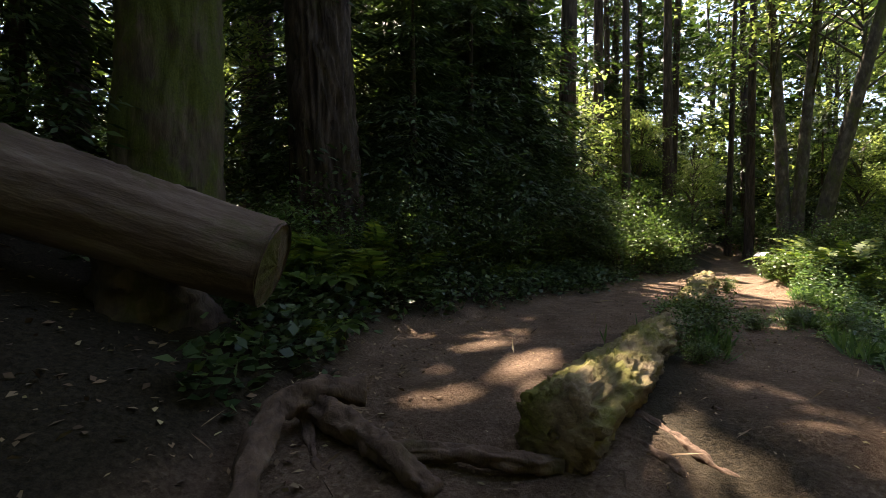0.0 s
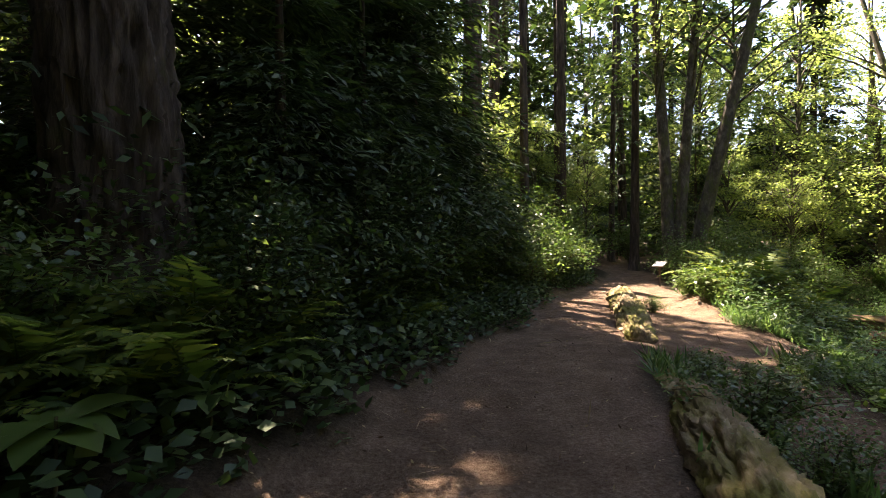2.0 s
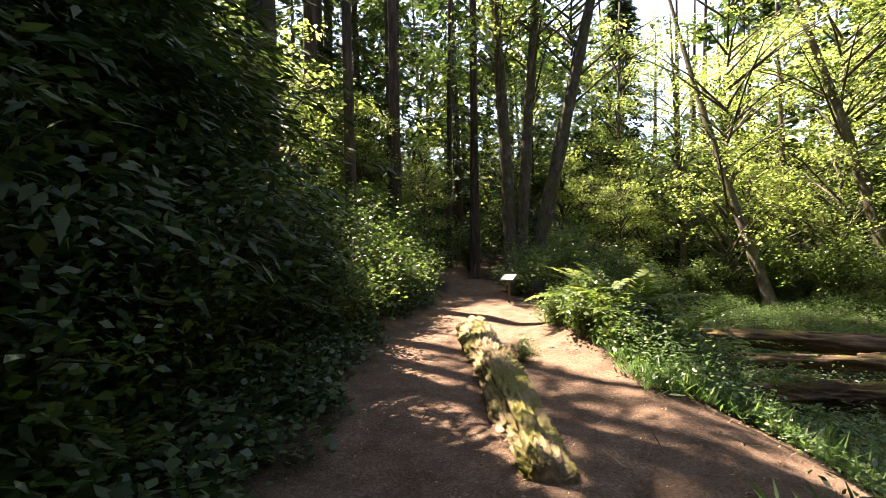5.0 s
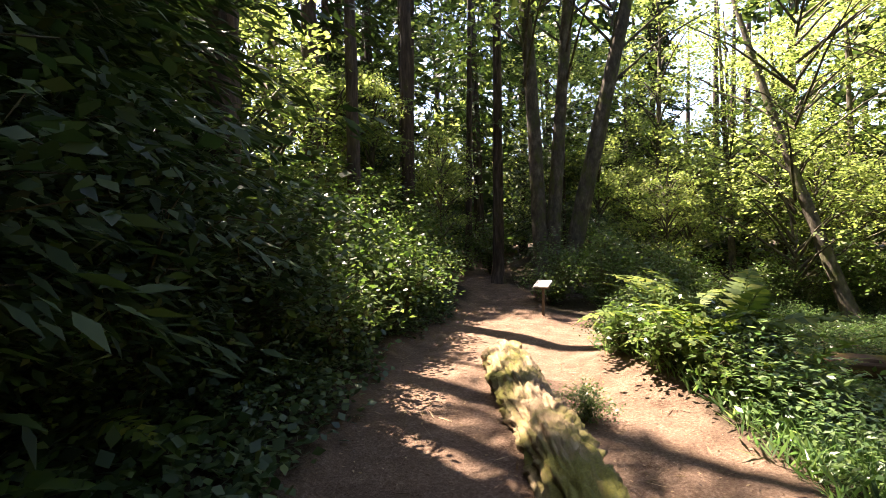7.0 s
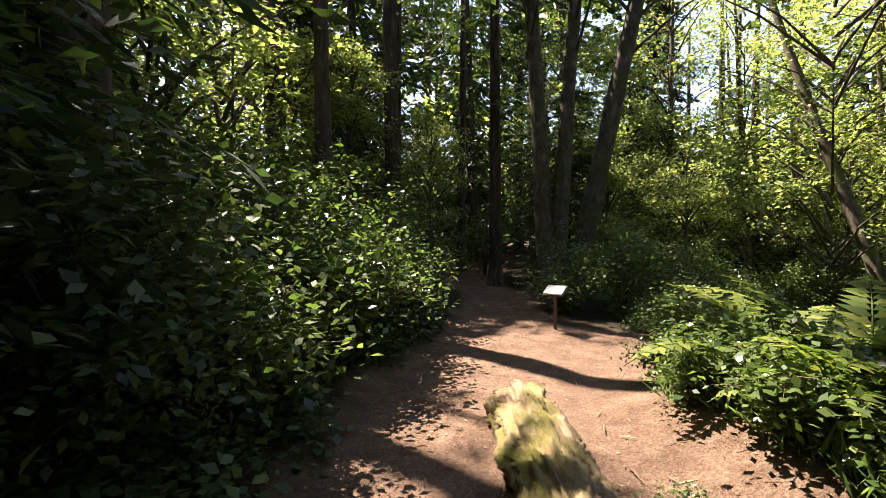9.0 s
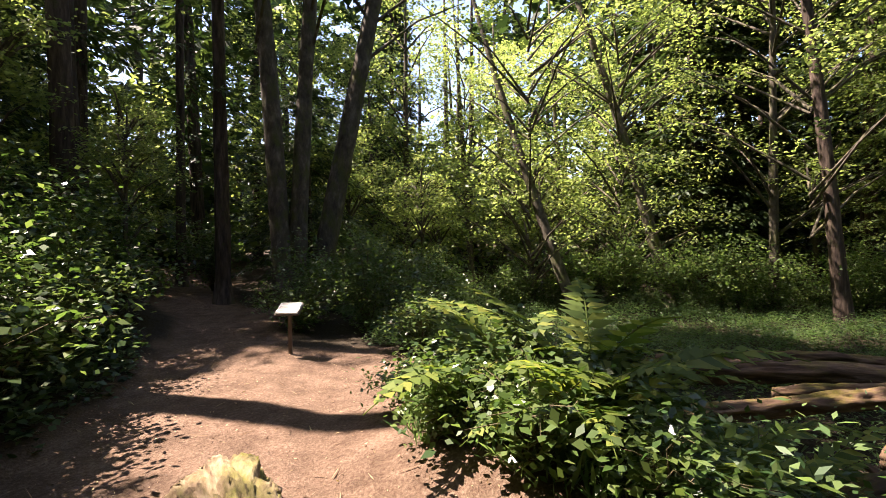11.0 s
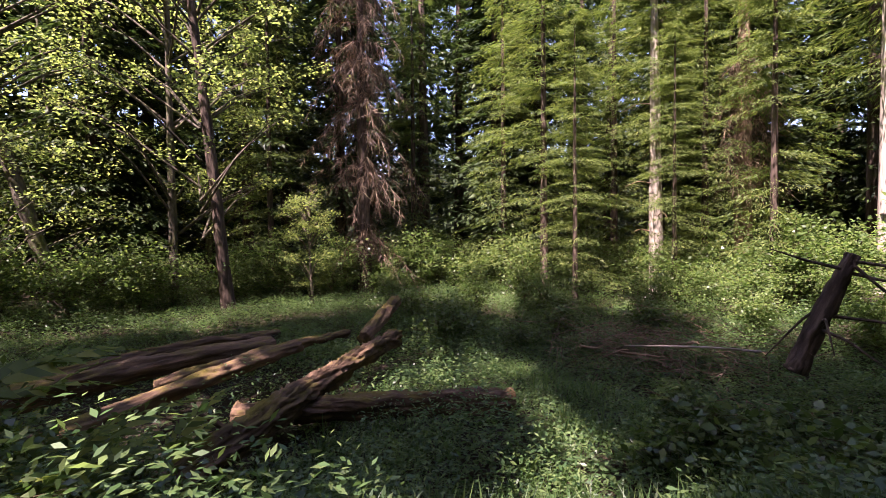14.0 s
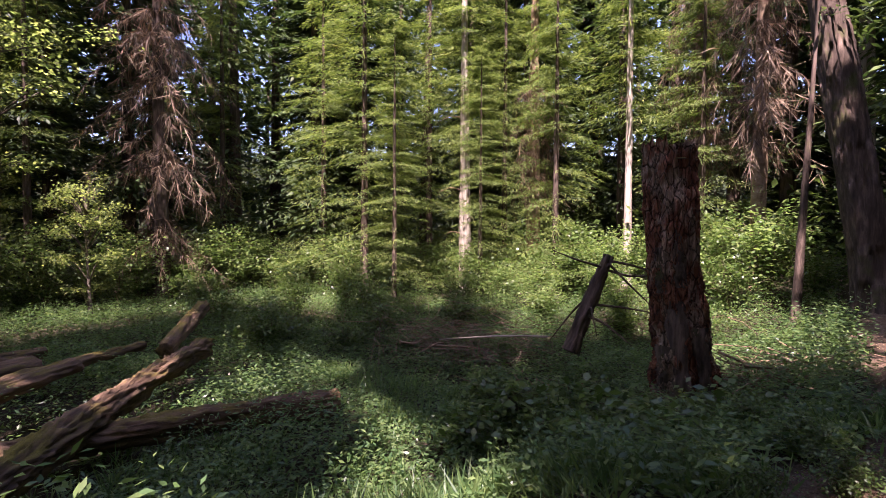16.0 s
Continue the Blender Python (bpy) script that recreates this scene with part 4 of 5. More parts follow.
snag_m, length = laid_frame((7.55, 0.7, -0.6), (6.95, 0.25, 1.22))
snag = thing("leaning_snag", snag_m, "leaning broken dead trunk with bare branches", "dead tree")
child("snag_trunk", log_mesh(length, 0.15, 0.10, M_FIR, 0.02, 33, 0.1, (0.03, 8, 2, 0.5), 32, 50), snag)
inv = snag_m.inverted()
for i, line in enumerate([[(6.98, 0.32, 1.12), (6.6, 0.2, 1.05), (6.0, 0.0, 0.85)], [(7.0, 0.35, 0.95), (6.6, 0.3, 0.84), (6.1, 0.05, 0.86)], [(7.2, 0.5, 0.3), (6.7, 0.35, 0.27), (6.2, 0.1, 0.18)], [(6.98, 0.36, 1.1), (6.6, 0.3, 0.7), (6.25, 0.15, 0.33)],
                          [(7.0, 0.35, 0.98), (7.4, 0.7, 1.12), (7.8, 0.95, 1.3)], [(7.3, 0.55, 0.1), (7.15, 0.75, 0.3), (7.0, 0.9, -0.2)], [(7.3, 0.55, 0.1), (6.9, 0.7, 0.0), (6.4, 0.9, -0.3)], [(7.1, 0.45, 0.6), (7.5, 0.6, 0.2), (7.9, 0.8, -0.4)]]):
    p = [inv @ Vector(q) for q in line]
    child("branch", quick_mesh("branch", *tube(p, [0.028, 0.02, 0.008], 8, 0.05, 0, i, 14), M_FIR, True), snag)


def brush_pile(x, y, rx, ry, h, count, seed, label, lift=0.0):
    """A heap of bare twigs laid across one another."""
    r = np.random.default_rng(seed)
    z0 = gz(x, y)
    ob = thing("brush_pile", pose(x, y, z0), label, "brush pile")
    sets = []
    for i in range(count):
        c = np.array([r.normal(0, rx * 0.45), r.normal(0, ry * 0.45), abs(r.normal(0, h * 0.5)) + lift])
        a = r.normal(0, 0.5) + 2.4
        L = r.uniform(0.5, 1.7)
        d = np.array([math.cos(a), math.sin(a), r.normal(0, 0.15)]) * L / 2
        k3 = np.array([0, 0, r.normal(0, 0.12)])
        sets.append(tube([c - d, c + k3, c + d + k3 * -0.5], [0.008, 0.006, 0.002], 4, cap=False))
    child("brushwood", quick_mesh("brushwood", *join(*sets), M_TWIG), ob)["kind"] = "stuff"
    for i in range(9):
        a, L = r.uniform(0, 6.28), r.uniform(0.8, 1.6)
        c = np.array([r.normal(0, rx * 0.35), r.normal(0, ry * 0.35), 0.1 + 0.5 * h * r.random()])
        d = np.array([math.cos(a), math.sin(a), r.normal(0, 0.12)]) * L / 2
        child("branch", quick_mesh("branch", *tube([c - d, c + r.normal(0, 0.06, 3), c + d], [0.03, 0.022, 0.008], 7, 0.1, 0, i, 12), M_TWIG, True), ob)


brush_pile(10.2, 0.3, 2.4, 1.6, 0.9, 420, 500, "heap of dry brown twigs and branches")
brush_pile(4.2, 0.6, 1.6, 1.2, 0.35, 120, 501, "scattered dry branches beside the stump")
brush_pile(7.2, 2.0, 1.2, 1.0, 0.3, 60, 502, "scattered dry branches beside the stump")
laid("dead_stick", (9.44, 2.28, -0.32), (7.74, 1.33, -0.23), 0.012, 0.02, M_PALE, "thin pale dead stick above the herbs", 0.04, 15, 0.05, (0.003, 9, 3, 0.3), 8, 16)


# ---- sign ----
def slab(name, size, mat, parent, m, label=""):
    bm = bmesh.new()
    bmesh.ops.create_cube(bm, size=1, matrix=Matrix.Diagonal((*size, 1)))
    bmesh.ops.bevel(bm, geom=bm.edges[:], offset=min(size) * 0.2, segments=2, affect="EDGES")
    me = bpy.data.meshes.new(name)
    bm.to_mesh(me)
    bm.free()
    me.materials.append(mat)
    return child(name, me, parent, label, m)


sign = thing("trail_sign", pose(10.15, 15.15, gz(10.15, 15.15), 0, 0, -66), "low trail sign with a pale tilted panel on a dark post", "sign")
slab("post", (0.055, 0.045, 0.72), M_POST, sign, pose(0, 0, 0.29))
panel = slab("panel", (0.34, 0.29, 0.03), M_PANEL, sign, pose(0, -0.02, 0.70, 26), "pale tilted panel")
slab("panel_frame", (0.37, 0.32, 0.016), M_POST, sign, pose(0, -0.011, 0.682, 26))
for i, (px, py, w, h2) in enumerate([(0, 0.11, 0.3, 0.03), (-0.1, 0.03, 0.15, 0.012), (-0.1, 0.0, 0.15, 0.012), (-0.1, -0.03, 0.15, 0.012), (0.09, -0.02, 0.14, 0.12), (-0.1, -0.08, 0.15, 0.012)]):
    slab("print_bar", (w * 0.85, h2 * 0.9, 0.003), M_PRINT, panel, pose(px * 0.85, py * 0.9, 0.017))

# ---- undergrowth ----
SHRUBS = [shrub_meshes(200 + i, 0.9, 1.3, 20, 2200, 0.078) for i in range(4)]
# shrubs in the lighter leaf colour, set where sun should fall on them
SUNLIT_SHRUBS = [shrub_meshes(230 + i, 1.4, 2.6, 24, 3000, 0.12, M_SHRUB_SUNLIT) for i in range(3)]
TALL = [shrub_meshes(210 + i, 1.4, 2.8, 26, 2700, 0.118) for i in range(4)]
BRAMBLE = [shrub_meshes(220 + i, 0.8, 1.0, 20, 1700, 0.095) for i in range(3)]


def shrub(x, y, kind, i, scale=1.0, label="leafy green shrub in the undergrowth", sink=0.05):
    bank = (SHRUBS, TALL, BRAMBLE, SUNLIT_SHRUBS, LARGE, SALAL)[kind]
    me = bank[i % len(bank)]
    ob = thing("shrub", pose(x, y, gz(x, y) - sink, 0, 0, i * 67.0) @ Matrix.Diagonal((scale, scale, scale, 1)), label, "shrub", "undergrowth shrubs")
    child("leaves", me[0], ob)
    child("stem", me[1], ob)["kind"] = "stuff"


LARGE = [shrub_meshes(250 + i, 1.15, 2.3, 24, 2900, 0.098, M_IVY) for i in range(2)]
SALAL = [shrub_meshes(260 + i, 0.85, 1.15, 16, 750, 0.115) for i in range(3)]
n = 0
for x, y, s in [(1.8, 9.6, 1.0), (1.0, 8.8, 1.0), (2.7, 10.9, 0.95), (0.4, 7.5, 0.7), (3.5, 11.9, 0.9), (1.6, 10.6, 1.2), (0.3, 9.0, 1.1), (-0.5, 6.0, 0.6), (2.5, 11.8, 1.2), (-1.2, 7.2, 0.8)]:
    shrub(x, y, 4, n, s, "tall shade shrub with large drooping dark leaves")
    n += 1
# left of the trail
for x, y, kind, s in [(1.0, 8.5, 0, 1.0), (1.9, 10.2, 0, 1.1), (2.7, 11.6, 1, 0.8), (3.8, 13.0, 1, 0.75), (5.0, 14.4, 1, 0.75), (6.3, 15.9, 1, 0.8), (7.5, 17.4, 1, 0.85), (5.6, 14.0, 0, 1.2), (6.7, 15.2, 0, 1.25), (8.0, 16.9, 0, 1.3), (4.6, 12.8, 0, 1.1), (9.4, 18.6, 0, 1.2), (6.2, 14.6, 1, 0.6), (7.4, 16.2, 1, 0.65), (1.2, 11.5, 1, 0.9), (2.6, 13.8, 1, 1.1), (4.4, 16.0, 1, 1.0),
                      (0.0, 9.6, 1, 0.7), (-0.8, 8.2, 0, 1.2), (-0.2, 7.0, 0, 0.9), (-0.7, 5.6, 0, 0.7), (-1.7, 5.3, 0, 0.8), (-2.0, 7.2, 0, 1.2), (9.0, 19.2, 1, 0.9), (10.3, 20.8, 1, 0.9), (6.0, 18.2, 1, 1.1), (-3.8, 6.3, 0, 1.3), (-4.2, 4.2, 0, 1.0), (-1.5, 9.8, 1, 0.9), (11.0, 23.0, 1, 0.9),
                      (-3.0, 8.5, 1, 0.9), (-4.5, 8.2, 1, 0.9), (0.6, 13.0, 1, 1.0), (-1.0, 12.0, 1, 1.0), (4.0, 20.0, 1, 1.0), (7.5, 22.0, 1, 1.1), (2.0, 16.5, 1, 1.1), (-5.5, 5.0, 1, 0.9), (-3.2, 11.5, 1, 1.0), (-1.6, 6.5, 0, 1.0), (15.0, 23.5, 1, 0.9), (13.0, 27, 1, 1.1), (9.5, 25.0, 1, 1.1), (-6.5, 9.5, 1, 1.1), (-7.5, 3.5, 1, 1.0),
                      (3.4, 12.0, 0, 0.9), (4.5, 13.4, 0, 0.9), (5.9, 14.9, 0, 1.0), (7.0, 16.2, 0, 1.0), (2.3, 10.7, 0, 0.8)]:
    shrub(x, y, kind, n, s)
    n += 1
# clump beside the dirt clearing
for x, y, s in [(8.3, 10.9, 0.6), (9.0, 11.5, 0.6), (8.6, 10.1, 0.55), (9.5, 10.6, 0.6), (7.7, 10.6, 0.6), (7.55, 9.9, 0.55), (7.95, 11.4, 0.55), (8.4, 9.2, 0.5), (9.0, 9.3, 0.6), (8.7, 12.1, 0.5), (9.9, 9.7, 0.7)]:
    shrub(x, y, 5 if n % 3 else 2, n, s * 1.15, "sunlit leafy bramble clump beside the dirt clearing")
    n += 1
# among the log pieces
for x, y, s in [(2.55, 4.75, 0.5), (2.2, 4.05, 0.33), (1.95, 3.6, 0.2), (3.6, 5.45, 0.24), (4.2, 5.7, 0.3), (4.65, 6.15, 0.25), (4.4, 5.15, 0.3), (3.9, 6.05, 0.2), (5.0, 5.75, 0.3), (3.7, 6.4, 0.25), (2.9, 5.5, 0.3), (6.2, 10.4, 0.35)]:
    shrub(x, y, 0, n, s, "small leafy plant growing beside a log")
    n += 1
# shrub belt round the meadow
for i in range(64):
    a = radians(-128 + 190 * i / 63)
    rad = 11.0 + 3.0 * random.random()
    x, y = 12.5 + rad * math.cos(a), 5 + rad * math.sin(a) * 1.05
    if x > 10.5 or y < -3:
        shrub(x, y, (3 if i > 24 or i % 3 == 0 else 1) if random.random() < 0.7 else 0, n, random.uniform(0.7, 1.15))
        n += 1
for x, y, kind, s in [(12.4, 15.4, 1, 0.7), (13.6, 14.6, 1, 0.7), (15.0, 16.2, 1, 0.8), (16.6, 15.0, 1, 0.7), (15.5, 18.0, 1, 0.9), (11.6, 16.4, 0, 1.0), (12.6, 17.0, 1, 0.7), (14.9, 17.3, 1, 0.8), (17.6, 16.8, 1, 0.9), (11.5, 13.6, 0, 0.9), (12.8, 13.2, 0, 0.9),
                      (9.5, -3.0, 3, 0.6), (11.4, -1.6, 0, 1.1), (12.8, 0.0, 0, 1.0), (14.0, -1.0, 1, 0.7), (7.5, -3.4, 3, 0.6), (6.0, -3.0, 0, 1.1), (8.5, -5.2, 3, 0.7), (5.2, -5.0, 0, 1.2), (16.0, 0.0, 1, 0.7), (17.5, 1.5, 0, 1.1), (16.5, -2.5, 1, 0.8), (12.5, -3.5, 1, 0.7), (10.5, -5.0, 3, 0.75), (11.8, -5.6, 3, 0.7), (9.4, -6.4, 3, 0.8), (14.0, 2.6, 0, 1.0), (15.2, 1.6, 0, 1.1), (12.6, 1.4, 0, 0.8),
                      (3.4, -5.8, 0, 1.0), (19.5, 1.0, 1, 0.7), (6.9, -6.8, 3, 0.8), (14.2, 1.6, 0, 0.9), (3.0, -7.5, 0, 1.1)]:
    shrub(x, y, kind, n, s)
    n += 1
for x, y, s in [(6.6, 2.6, 0.6), (6.0, 3.2, 0.55), (6.9, 3.4, 0.6), (7.6, 2.9, 0.6), (5.0, 2.7, 0.5), (4.6, 1.9, 0.5), (5.7, 4.1, 0.45), (8.4, 2.2, 0.6), (5.0, 3.6, 0.4), (4.6, 4.4, 0.4)]:
    shrub(x, y, 2, n, s, "broad-leaved green plant beside the stump")
    n += 1
for i, (x, y, s) in enumerate([(8.6, 11.1, 1.4), (8.9, 10.5, 1.6), (8.3, 10.4, 1.4), (9.1, 9.7, 1.4), (9.6, 10.2, 1.4), (8.0, 9.6, 1.0), (9.9, 9.0, 1.3), (-0.55, 5.9, 0.9), (-0.9, 6.6, 1.0), (0.3, 7.4, 0.9), (0.1, 8.4, 1.0), (1.1, 9.1, 0.9), (-1.0, 5.0, 0.8), (0.6, 8.1, 0.8), (1.7, 9.6, 0.8), (2.4, 10.9, 0.9), (6.7, 2.7, 0.7), (5.35, 2.0, 0.75), (-2.0, 5.8, 1.1), (-1.4, 4.6, 0.9),
                               (-0.4, 6.3, 0.8), (0.9, 7.6, 0.6), (1.5, 8.6, 0.6), (-1.6, 4.2, 0.8), (6.2, 2.3, 0.8), (7.3, 3.1, 0.7), (9.3, 10.9, 1.0), (-0.75, 5.2, 1.0), (-1.45, 5.0, 1.0), (-0.85, 5.55, 1.1), (-3.2, 5.6, 1.0), (-0.9, 3.6, 0.4)]):
    fern(x, y, s, 300 + i)


THIMBLE = [shrub_meshes(240 + i, 0.7, 0.85, 14, 420, 0.19) for i in range(2)]
for i, (x, y, s) in enumerate([(6.2, 3.0, 0.9), (6.8, 3.8, 0.8), (7.4, 3.2, 0.9), (5.6, 3.5, 0.8), (6.1, 4.3, 0.7), (5.1, 2.6, 0.8), (7.7, 4.0, 0.7), (6.9, 2.5, 0.9), (5.3, 4.4, 0.6), (8.1, 2.8, 0.8)]):
    ob = thing("shrub", pose(x, y, gz(x, y) - 0.04, 0, 0, i * 71) @ Matrix.Diagonal((s, s, s, 1)), "low plant with large broad green leaves", "shrub", "undergrowth shrubs")
    child("leaves", THIMBLE[i % 2][0], ob)
    child("stem", THIMBLE[i % 2][1], ob)["kind"] = "stuff"
for i, (x, y, s) in enumerate([(10.8, -0.1, 0.55), (10.0, 0.1, 0.5), (9.3, -0.2, 0.5), (11.6, 0.6, 0.5), (9.0, 1.4, 0.35)]):
    shrub(x, y, 0, n, s, "dark low shrub growing through a brush pile")
    n += 1


def broad_plant(x, y, size, seed, count=9):
    """A low plant with a whorl of long pointed leaves."""
    r = np.random.default_rng(seed)
    ob = thing("broad_leaf_plant", pose(x, y, gz(x, y)), "low plant with a whorl of pointed bright leaves", "plant", "broad-leaved plants")
    h = 0.35 * size
    child("stem", quick_mesh("stem", *tube([(0, 0, -0.03), (0.01, 0, h)], [0.008, 0.005], 6), M_STEM), ob)
    for i in range(count):
        a, L = 2 * math.pi * i / count + r.uniform(-0.2, 0.2), size * r.uniform(0.22, 0.34)
        us = np.linspace(0, 1, 7)
        w = 0.26 * L * np.sin(us * math.pi) ** 0.8 + 0.002
        mid = np.stack([us * L, 0 * us, 0.12 * L * np.sin(us * 2.2) - 0.25 * L * us ** 2], 1)
        V = np.concatenate([mid + np.stack([0 * us, w, 0.25 * w], 1), mid, mid + np.stack([0 * us, -w, 0.25 * w], 1)])
        k = np.arange(6)
        F = np.concatenate([np.stack([k, k + 1, k + 8, k + 7], 1), np.stack([k + 7, k + 8, k + 15, k + 14], 1)])
        child("leaf", quick_mesh("leaf", V, F, M_SHRUB, True), ob, m=pose(0, 0, h * r.uniform(0.8, 1.0), 0, r.uniform(-15, 15), math.degrees(a)))


for i, (x, y, s) in enumerate([(-0.95, 4.25, 1.0), (-1.3, 3.9, 0.9), (-0.75, 3.6, 0.6), (-1.5, 4.6, 1.0), (-0.6, 4.9, 0.7), (-0.25, 5.5, 0.6), (2.4, 9.9, 0.8), (2.9, 10.4, 0.8), (1.2, 8.2, 0.7)]):
    broad_plant(x, y, s, 600 + i)

# low cover
xs, ys = rng.uniform(-6, 9, 260000), rng.uniform(0, 22, 260000)


def on_bank(x, y):
    r, s, _ = along(TRAIL, x, y)
    return (s < -0.55) & (s > -4.5) & (dirt_mask(x, y) < 0.05 + 0.9 * rng.random(len(x)) ** 2) & ~((y < 3.3) & (x < -1.3)) & (y > 2.2)


def blades(name, label, category, P, h, spread, size, mat, seed, slim=0.4):
    """Upright herbs: stalks with leaves up their length, in clumps."""
    r = np.random.default_rng(seed)
    n = len(P)
    top = h * r.uniform(0.5, 1.2, n) * (1 + 0.9 * fractal(P * np.array([0.7, 0.7, 0]), 21, 3)).clip(0.35, 2.2)
    sets = []
    for k in range(4):
        u = (k + 1) / 4
        Q = P + np.stack([r.normal(0, spread, n), r.normal(0, spread, n), top * u], 1)
        D = r.standard_normal((n, 3)) * np.array([1, 1, 0.25]) + np.array([0, 0, 0.15])
        N = np.array([0, 0, 1.0]) + r.normal(0, 0.4, (n, 3))
        s = size * r.uniform(0.6, 1.3, n) * (1.25 - 0.45 * u)
        sets.append(kites(Q, D, N, s, s * slim))
    return tagged(new(name, quick_mesh(name, *join(*sets), mat)), label, category, kind="stuff")


cover("ivy_cover", "dense dark green ivy and low leaves on the bank", "ivy", spread_on_ground(rng, xs, ys, on_bank), 0.085, M_IVY, 0.3, 0.3, seed=1)
xs, ys = rng.uniform(3, 28, 170000), rng.uniform(-6, 18, 170000)


LOW_LOG = np.array([(11.7, 7.9, 0), (9.9, 4.3, 0)])
CROSS_LOG = np.array([(9.7, 9.2, 0), (13.4, 4.3, 0)])


def on_meadow(x, y):
    r, s, _ = along(TRAIL, x, y)
    near = np.hypot(x - 6, y - 8)
    heap = np.minimum(along(LOW_LOG, x, y)[0] / 0.4, np.minimum(along(CROSS_LOG, x, y)[0] / 0.45, np.hypot(x - 13.3, y - 8.3) / 2.3))
    return (s > 2.3) & (dirt_mask(x, y) < 0.1) & ((heap > 1) | (rng.random(len(x)) < 0.22)) & (rng.random(len(x)) < np.clip(9 / near, 0.25, 1)) & (np.hypot(x - 13, y - 5) < 15)


blades("meadow_herbs", "bright green nettles and herbs covering the meadow", "herbs", spread_on_ground(rng, xs, ys, on_meadow), 0.42, 0.05, 0.085, M_HERB, 2, 0.38)
xs, ys = rng.uniform(1.2, 9, 60000), rng.uniform(-2, 12, 60000)


VERGE = rng.uniform(3, 12, 90000), rng.uniform(3, 14, 90000)


def on_edge(x, y):
    r, s, _ = along(TRAIL, x, y)
    return (s > 1.2) & (s < 4.2) & (dirt_mask(x, y) < 0.05 + 0.5 * rng.random(len(x)) ** 2) & (fractal(np.stack([x, y, 0 * x], 1) * 1.1, 18, 3) > -0.25)


def on_verge(x, y):
    r, s, _ = along(TRAIL, x, y)
    return (s > 0.9) & (s < 4) & (y > 3.4) & (dirt_mask(x, y) < 0.75) & (fractal(np.stack([x, y, 0 * x], 1) * 1.6, 8, 3) > 0.0)


cover("verge_plants", "low small-leaved green plants along the path edge", "plants", spread_on_ground(rng, *VERGE, on_edge), 0.055, M_SHRUB, 0.16, 0.25, 0.6, seed=9)
cover("grass_verge", "thin green grass along the path edges", "grass", spread_on_ground(rng, xs, ys, on_verge), 0.2, M_HERB, 0.06, 1.4, 0.11, seed=5)
xs, ys = rng.uniform(5.5, 12, 12000), rng.uniform(2.5, 9, 12000)
cover("meadow_grass", "tall thin grass blades among the meadow herbs", "grass", spread_on_ground(rng, xs, ys, lambda x, y: (dirt_mask(x, y) < 0.1) & (fractal(np.stack([x, y, 0 * x], 1) * 0.8, 14, 3) > -0.1)), 0.3, M_HERB, 0.1, 1.6, 0.05, seed=8)
xs, ys = rng.uniform(-3, 12, 34000), rng.uniform(-5, 18, 34000)
cover("leaf_litter", "scattered dry leaves and needles on the dirt", "leaf litter", spread_on_ground(rng, xs, ys, lambda x, y: dirt_mask(x, y) > 0.1), 0.03, M_LITTER, 0.012, 0.0, 0.4, seed=3)
xs, ys = rng.uniform(-3, 12, 4500), rng.uniform(-5, 18, 4500)
cover("twig_litter", "thin broken twigs scattered over the dirt trail", "twigs", spread_on_ground(rng, xs, ys, lambda x, y: dirt_mask(x, y) > 0.05), 0.16, M_LITTER, 0.015, 0.0, 0.06, seed=6)
xs, ys = rng.uniform(-6, 0, 3000), rng.uniform(-1, 4, 3000)
cover("leaf_litter", "dry leaves on dark soil under the cut log", "leaf litter", spread_on_ground(rng, xs, ys, lambda x, y: x < 5), 0.05, M_LITTER, 0.015, 0.0, 0.5, seed=4)


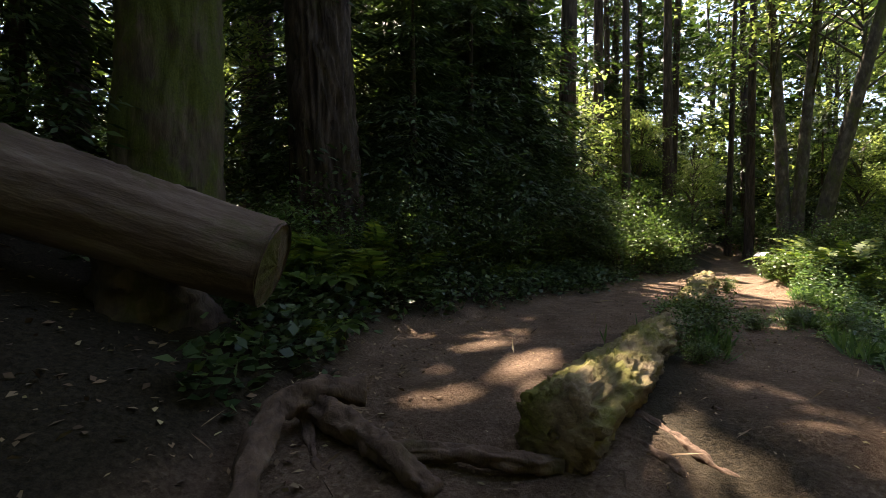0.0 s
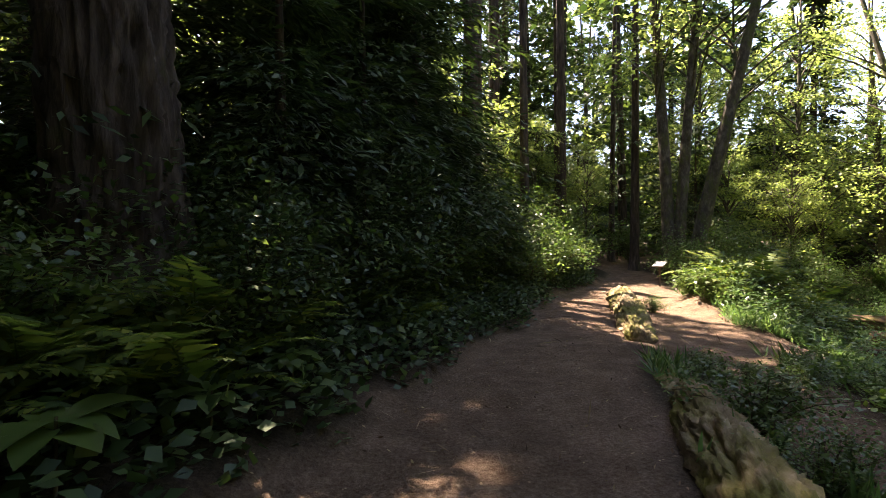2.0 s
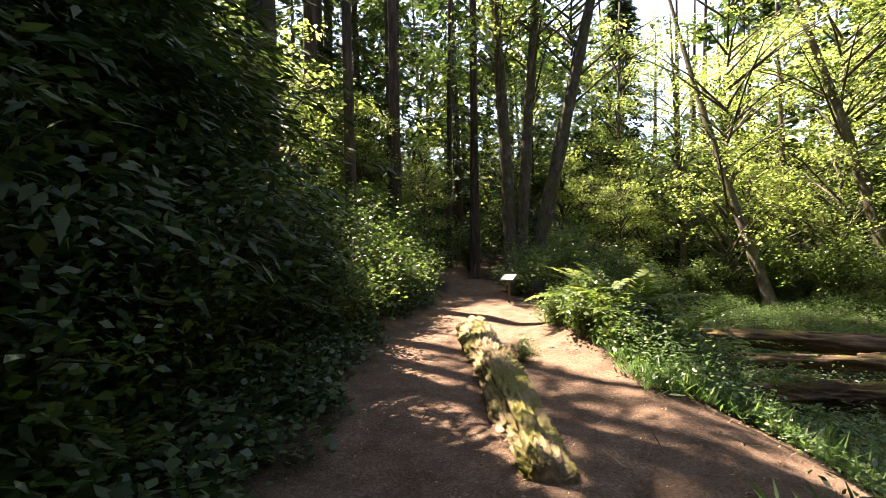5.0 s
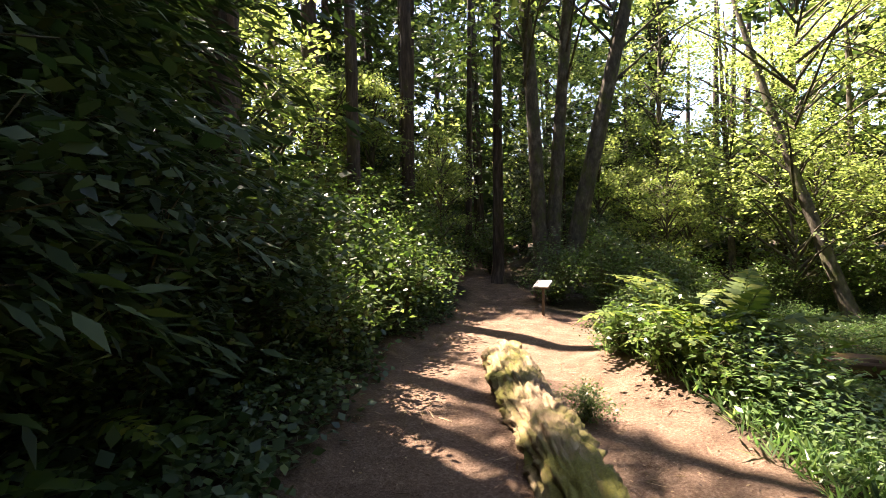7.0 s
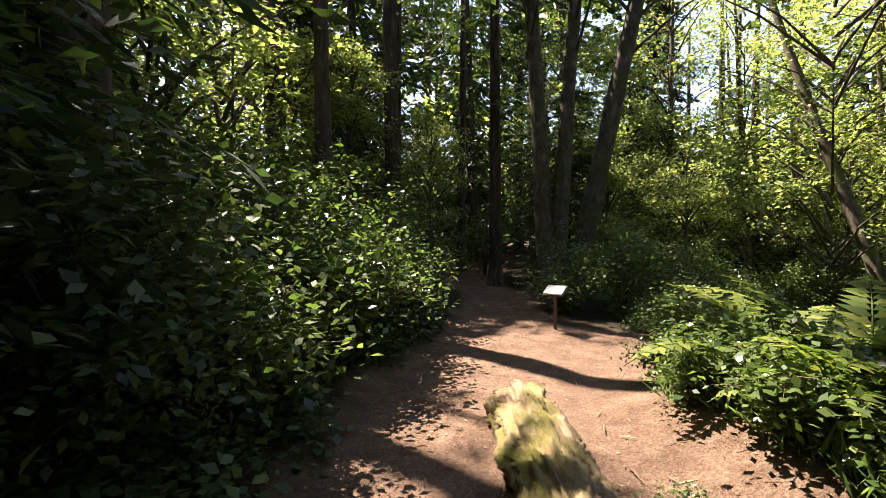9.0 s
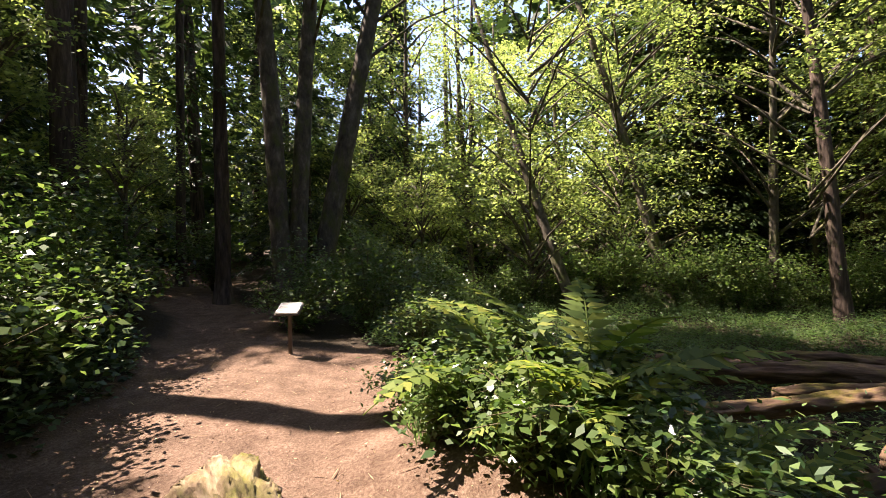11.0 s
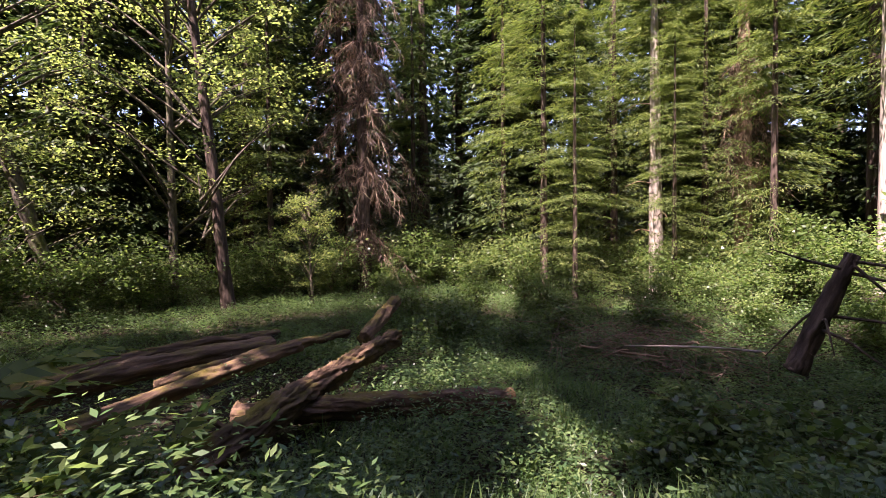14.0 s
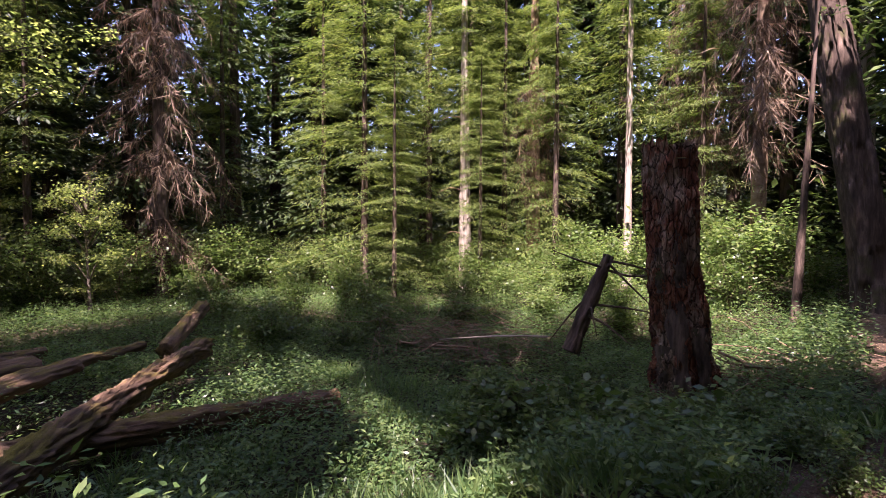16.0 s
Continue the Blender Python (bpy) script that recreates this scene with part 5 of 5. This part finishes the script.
# ---- far woods ----
def far_woods(name, mat, clumps, leaves, size, seed, low, high, label, r0=29, r1=52):
    r = np.random.default_rng(seed)
    th, rad = r.uniform(0, 2 * math.pi, clumps), np.sqrt(r.uniform(r0 ** 2, r1 ** 2, clumps))
    x, y = 9 + rad * np.cos(th), 8 + rad * np.sin(th)
    h = low + (high - low) * r.random(clumps)
    # the woods stand open above the far end of the meadow
    gap = np.exp(-((np.arctan2(y - 7, x - 4) - radians(34)) / 0.16) ** 2)
    h = np.where(h > 5 + 22 * (1 - gap), h * 0.3, h)
    c = np.stack([x, y, ground_z(x, y) + h], 1)
    big = leaf_cloud(r, c, 1.0, clumps * leaves, size, 0.55)
    tagged(new(name, quick_mesh(name, *big, mat)), label, "woods", kind="stuff")


far_woods("far_conifers", M_NEEDLE, 2000, 55, 0.9, 700, 0.3, 27, "dark distant conifer woods", 25, 48)
far_woods("far_alders", M_LEAF, 1000, 60, 0.5, 701, 0.3, 14, "light green distant alder woods", 25, 44)
far_woods("far_understory", M_SHRUB, 700, 60, 0.35, 703, 0.2, 4, "leafy distant undergrowth", 20, 34)
tr = []
r = np.random.default_rng(702)
for i in range(110):
    th, rad = r.uniform(0, 2 * math.pi), math.sqrt(r.uniform(29 ** 2, 50 ** 2))
    x, y = 10 + rad * math.cos(th), 7 + rad * math.sin(th)
    z = gz(x, y)
    tr.append(tube([(x, y, z - 0.2), (x + r.normal(0, 0.3), y, z + 10), (x + r.normal(0, 0.6), y, z + 22)], [0.3, 0.22, 0.05], 8, cap=False))
tagged(new("far_trunks", quick_mesh("far_trunks", *join(*tr), M_FIR, True)), "dark trunks of the distant woods", "woods", kind="stuff")

M_FAR = plain_material("distant_forest", (0.03, 0.045, 0.018), 0.95, 0, 0.6)
th = np.linspace(0, 2 * math.pi, 193)
ring = []
for hgt in (-2.0, 11.0):
    ring.append(np.stack([10 + 58 * np.cos(th), 8 + 58 * np.sin(th), np.full(193, hgt) + (hgt > 0) * (1.2 * np.sin(th * 17) + 1.2 * np.sin(th * 41) + 0.8 * np.sin(th * 90))], 1))
V = np.concatenate(ring)
i = np.arange(192)
tagged(new("backdrop", quick_mesh("backdrop", V, np.stack([i, i + 1, i + 194, i + 193], 1), M_FAR)), "dark distant forest", "backdrop", kind="structure")
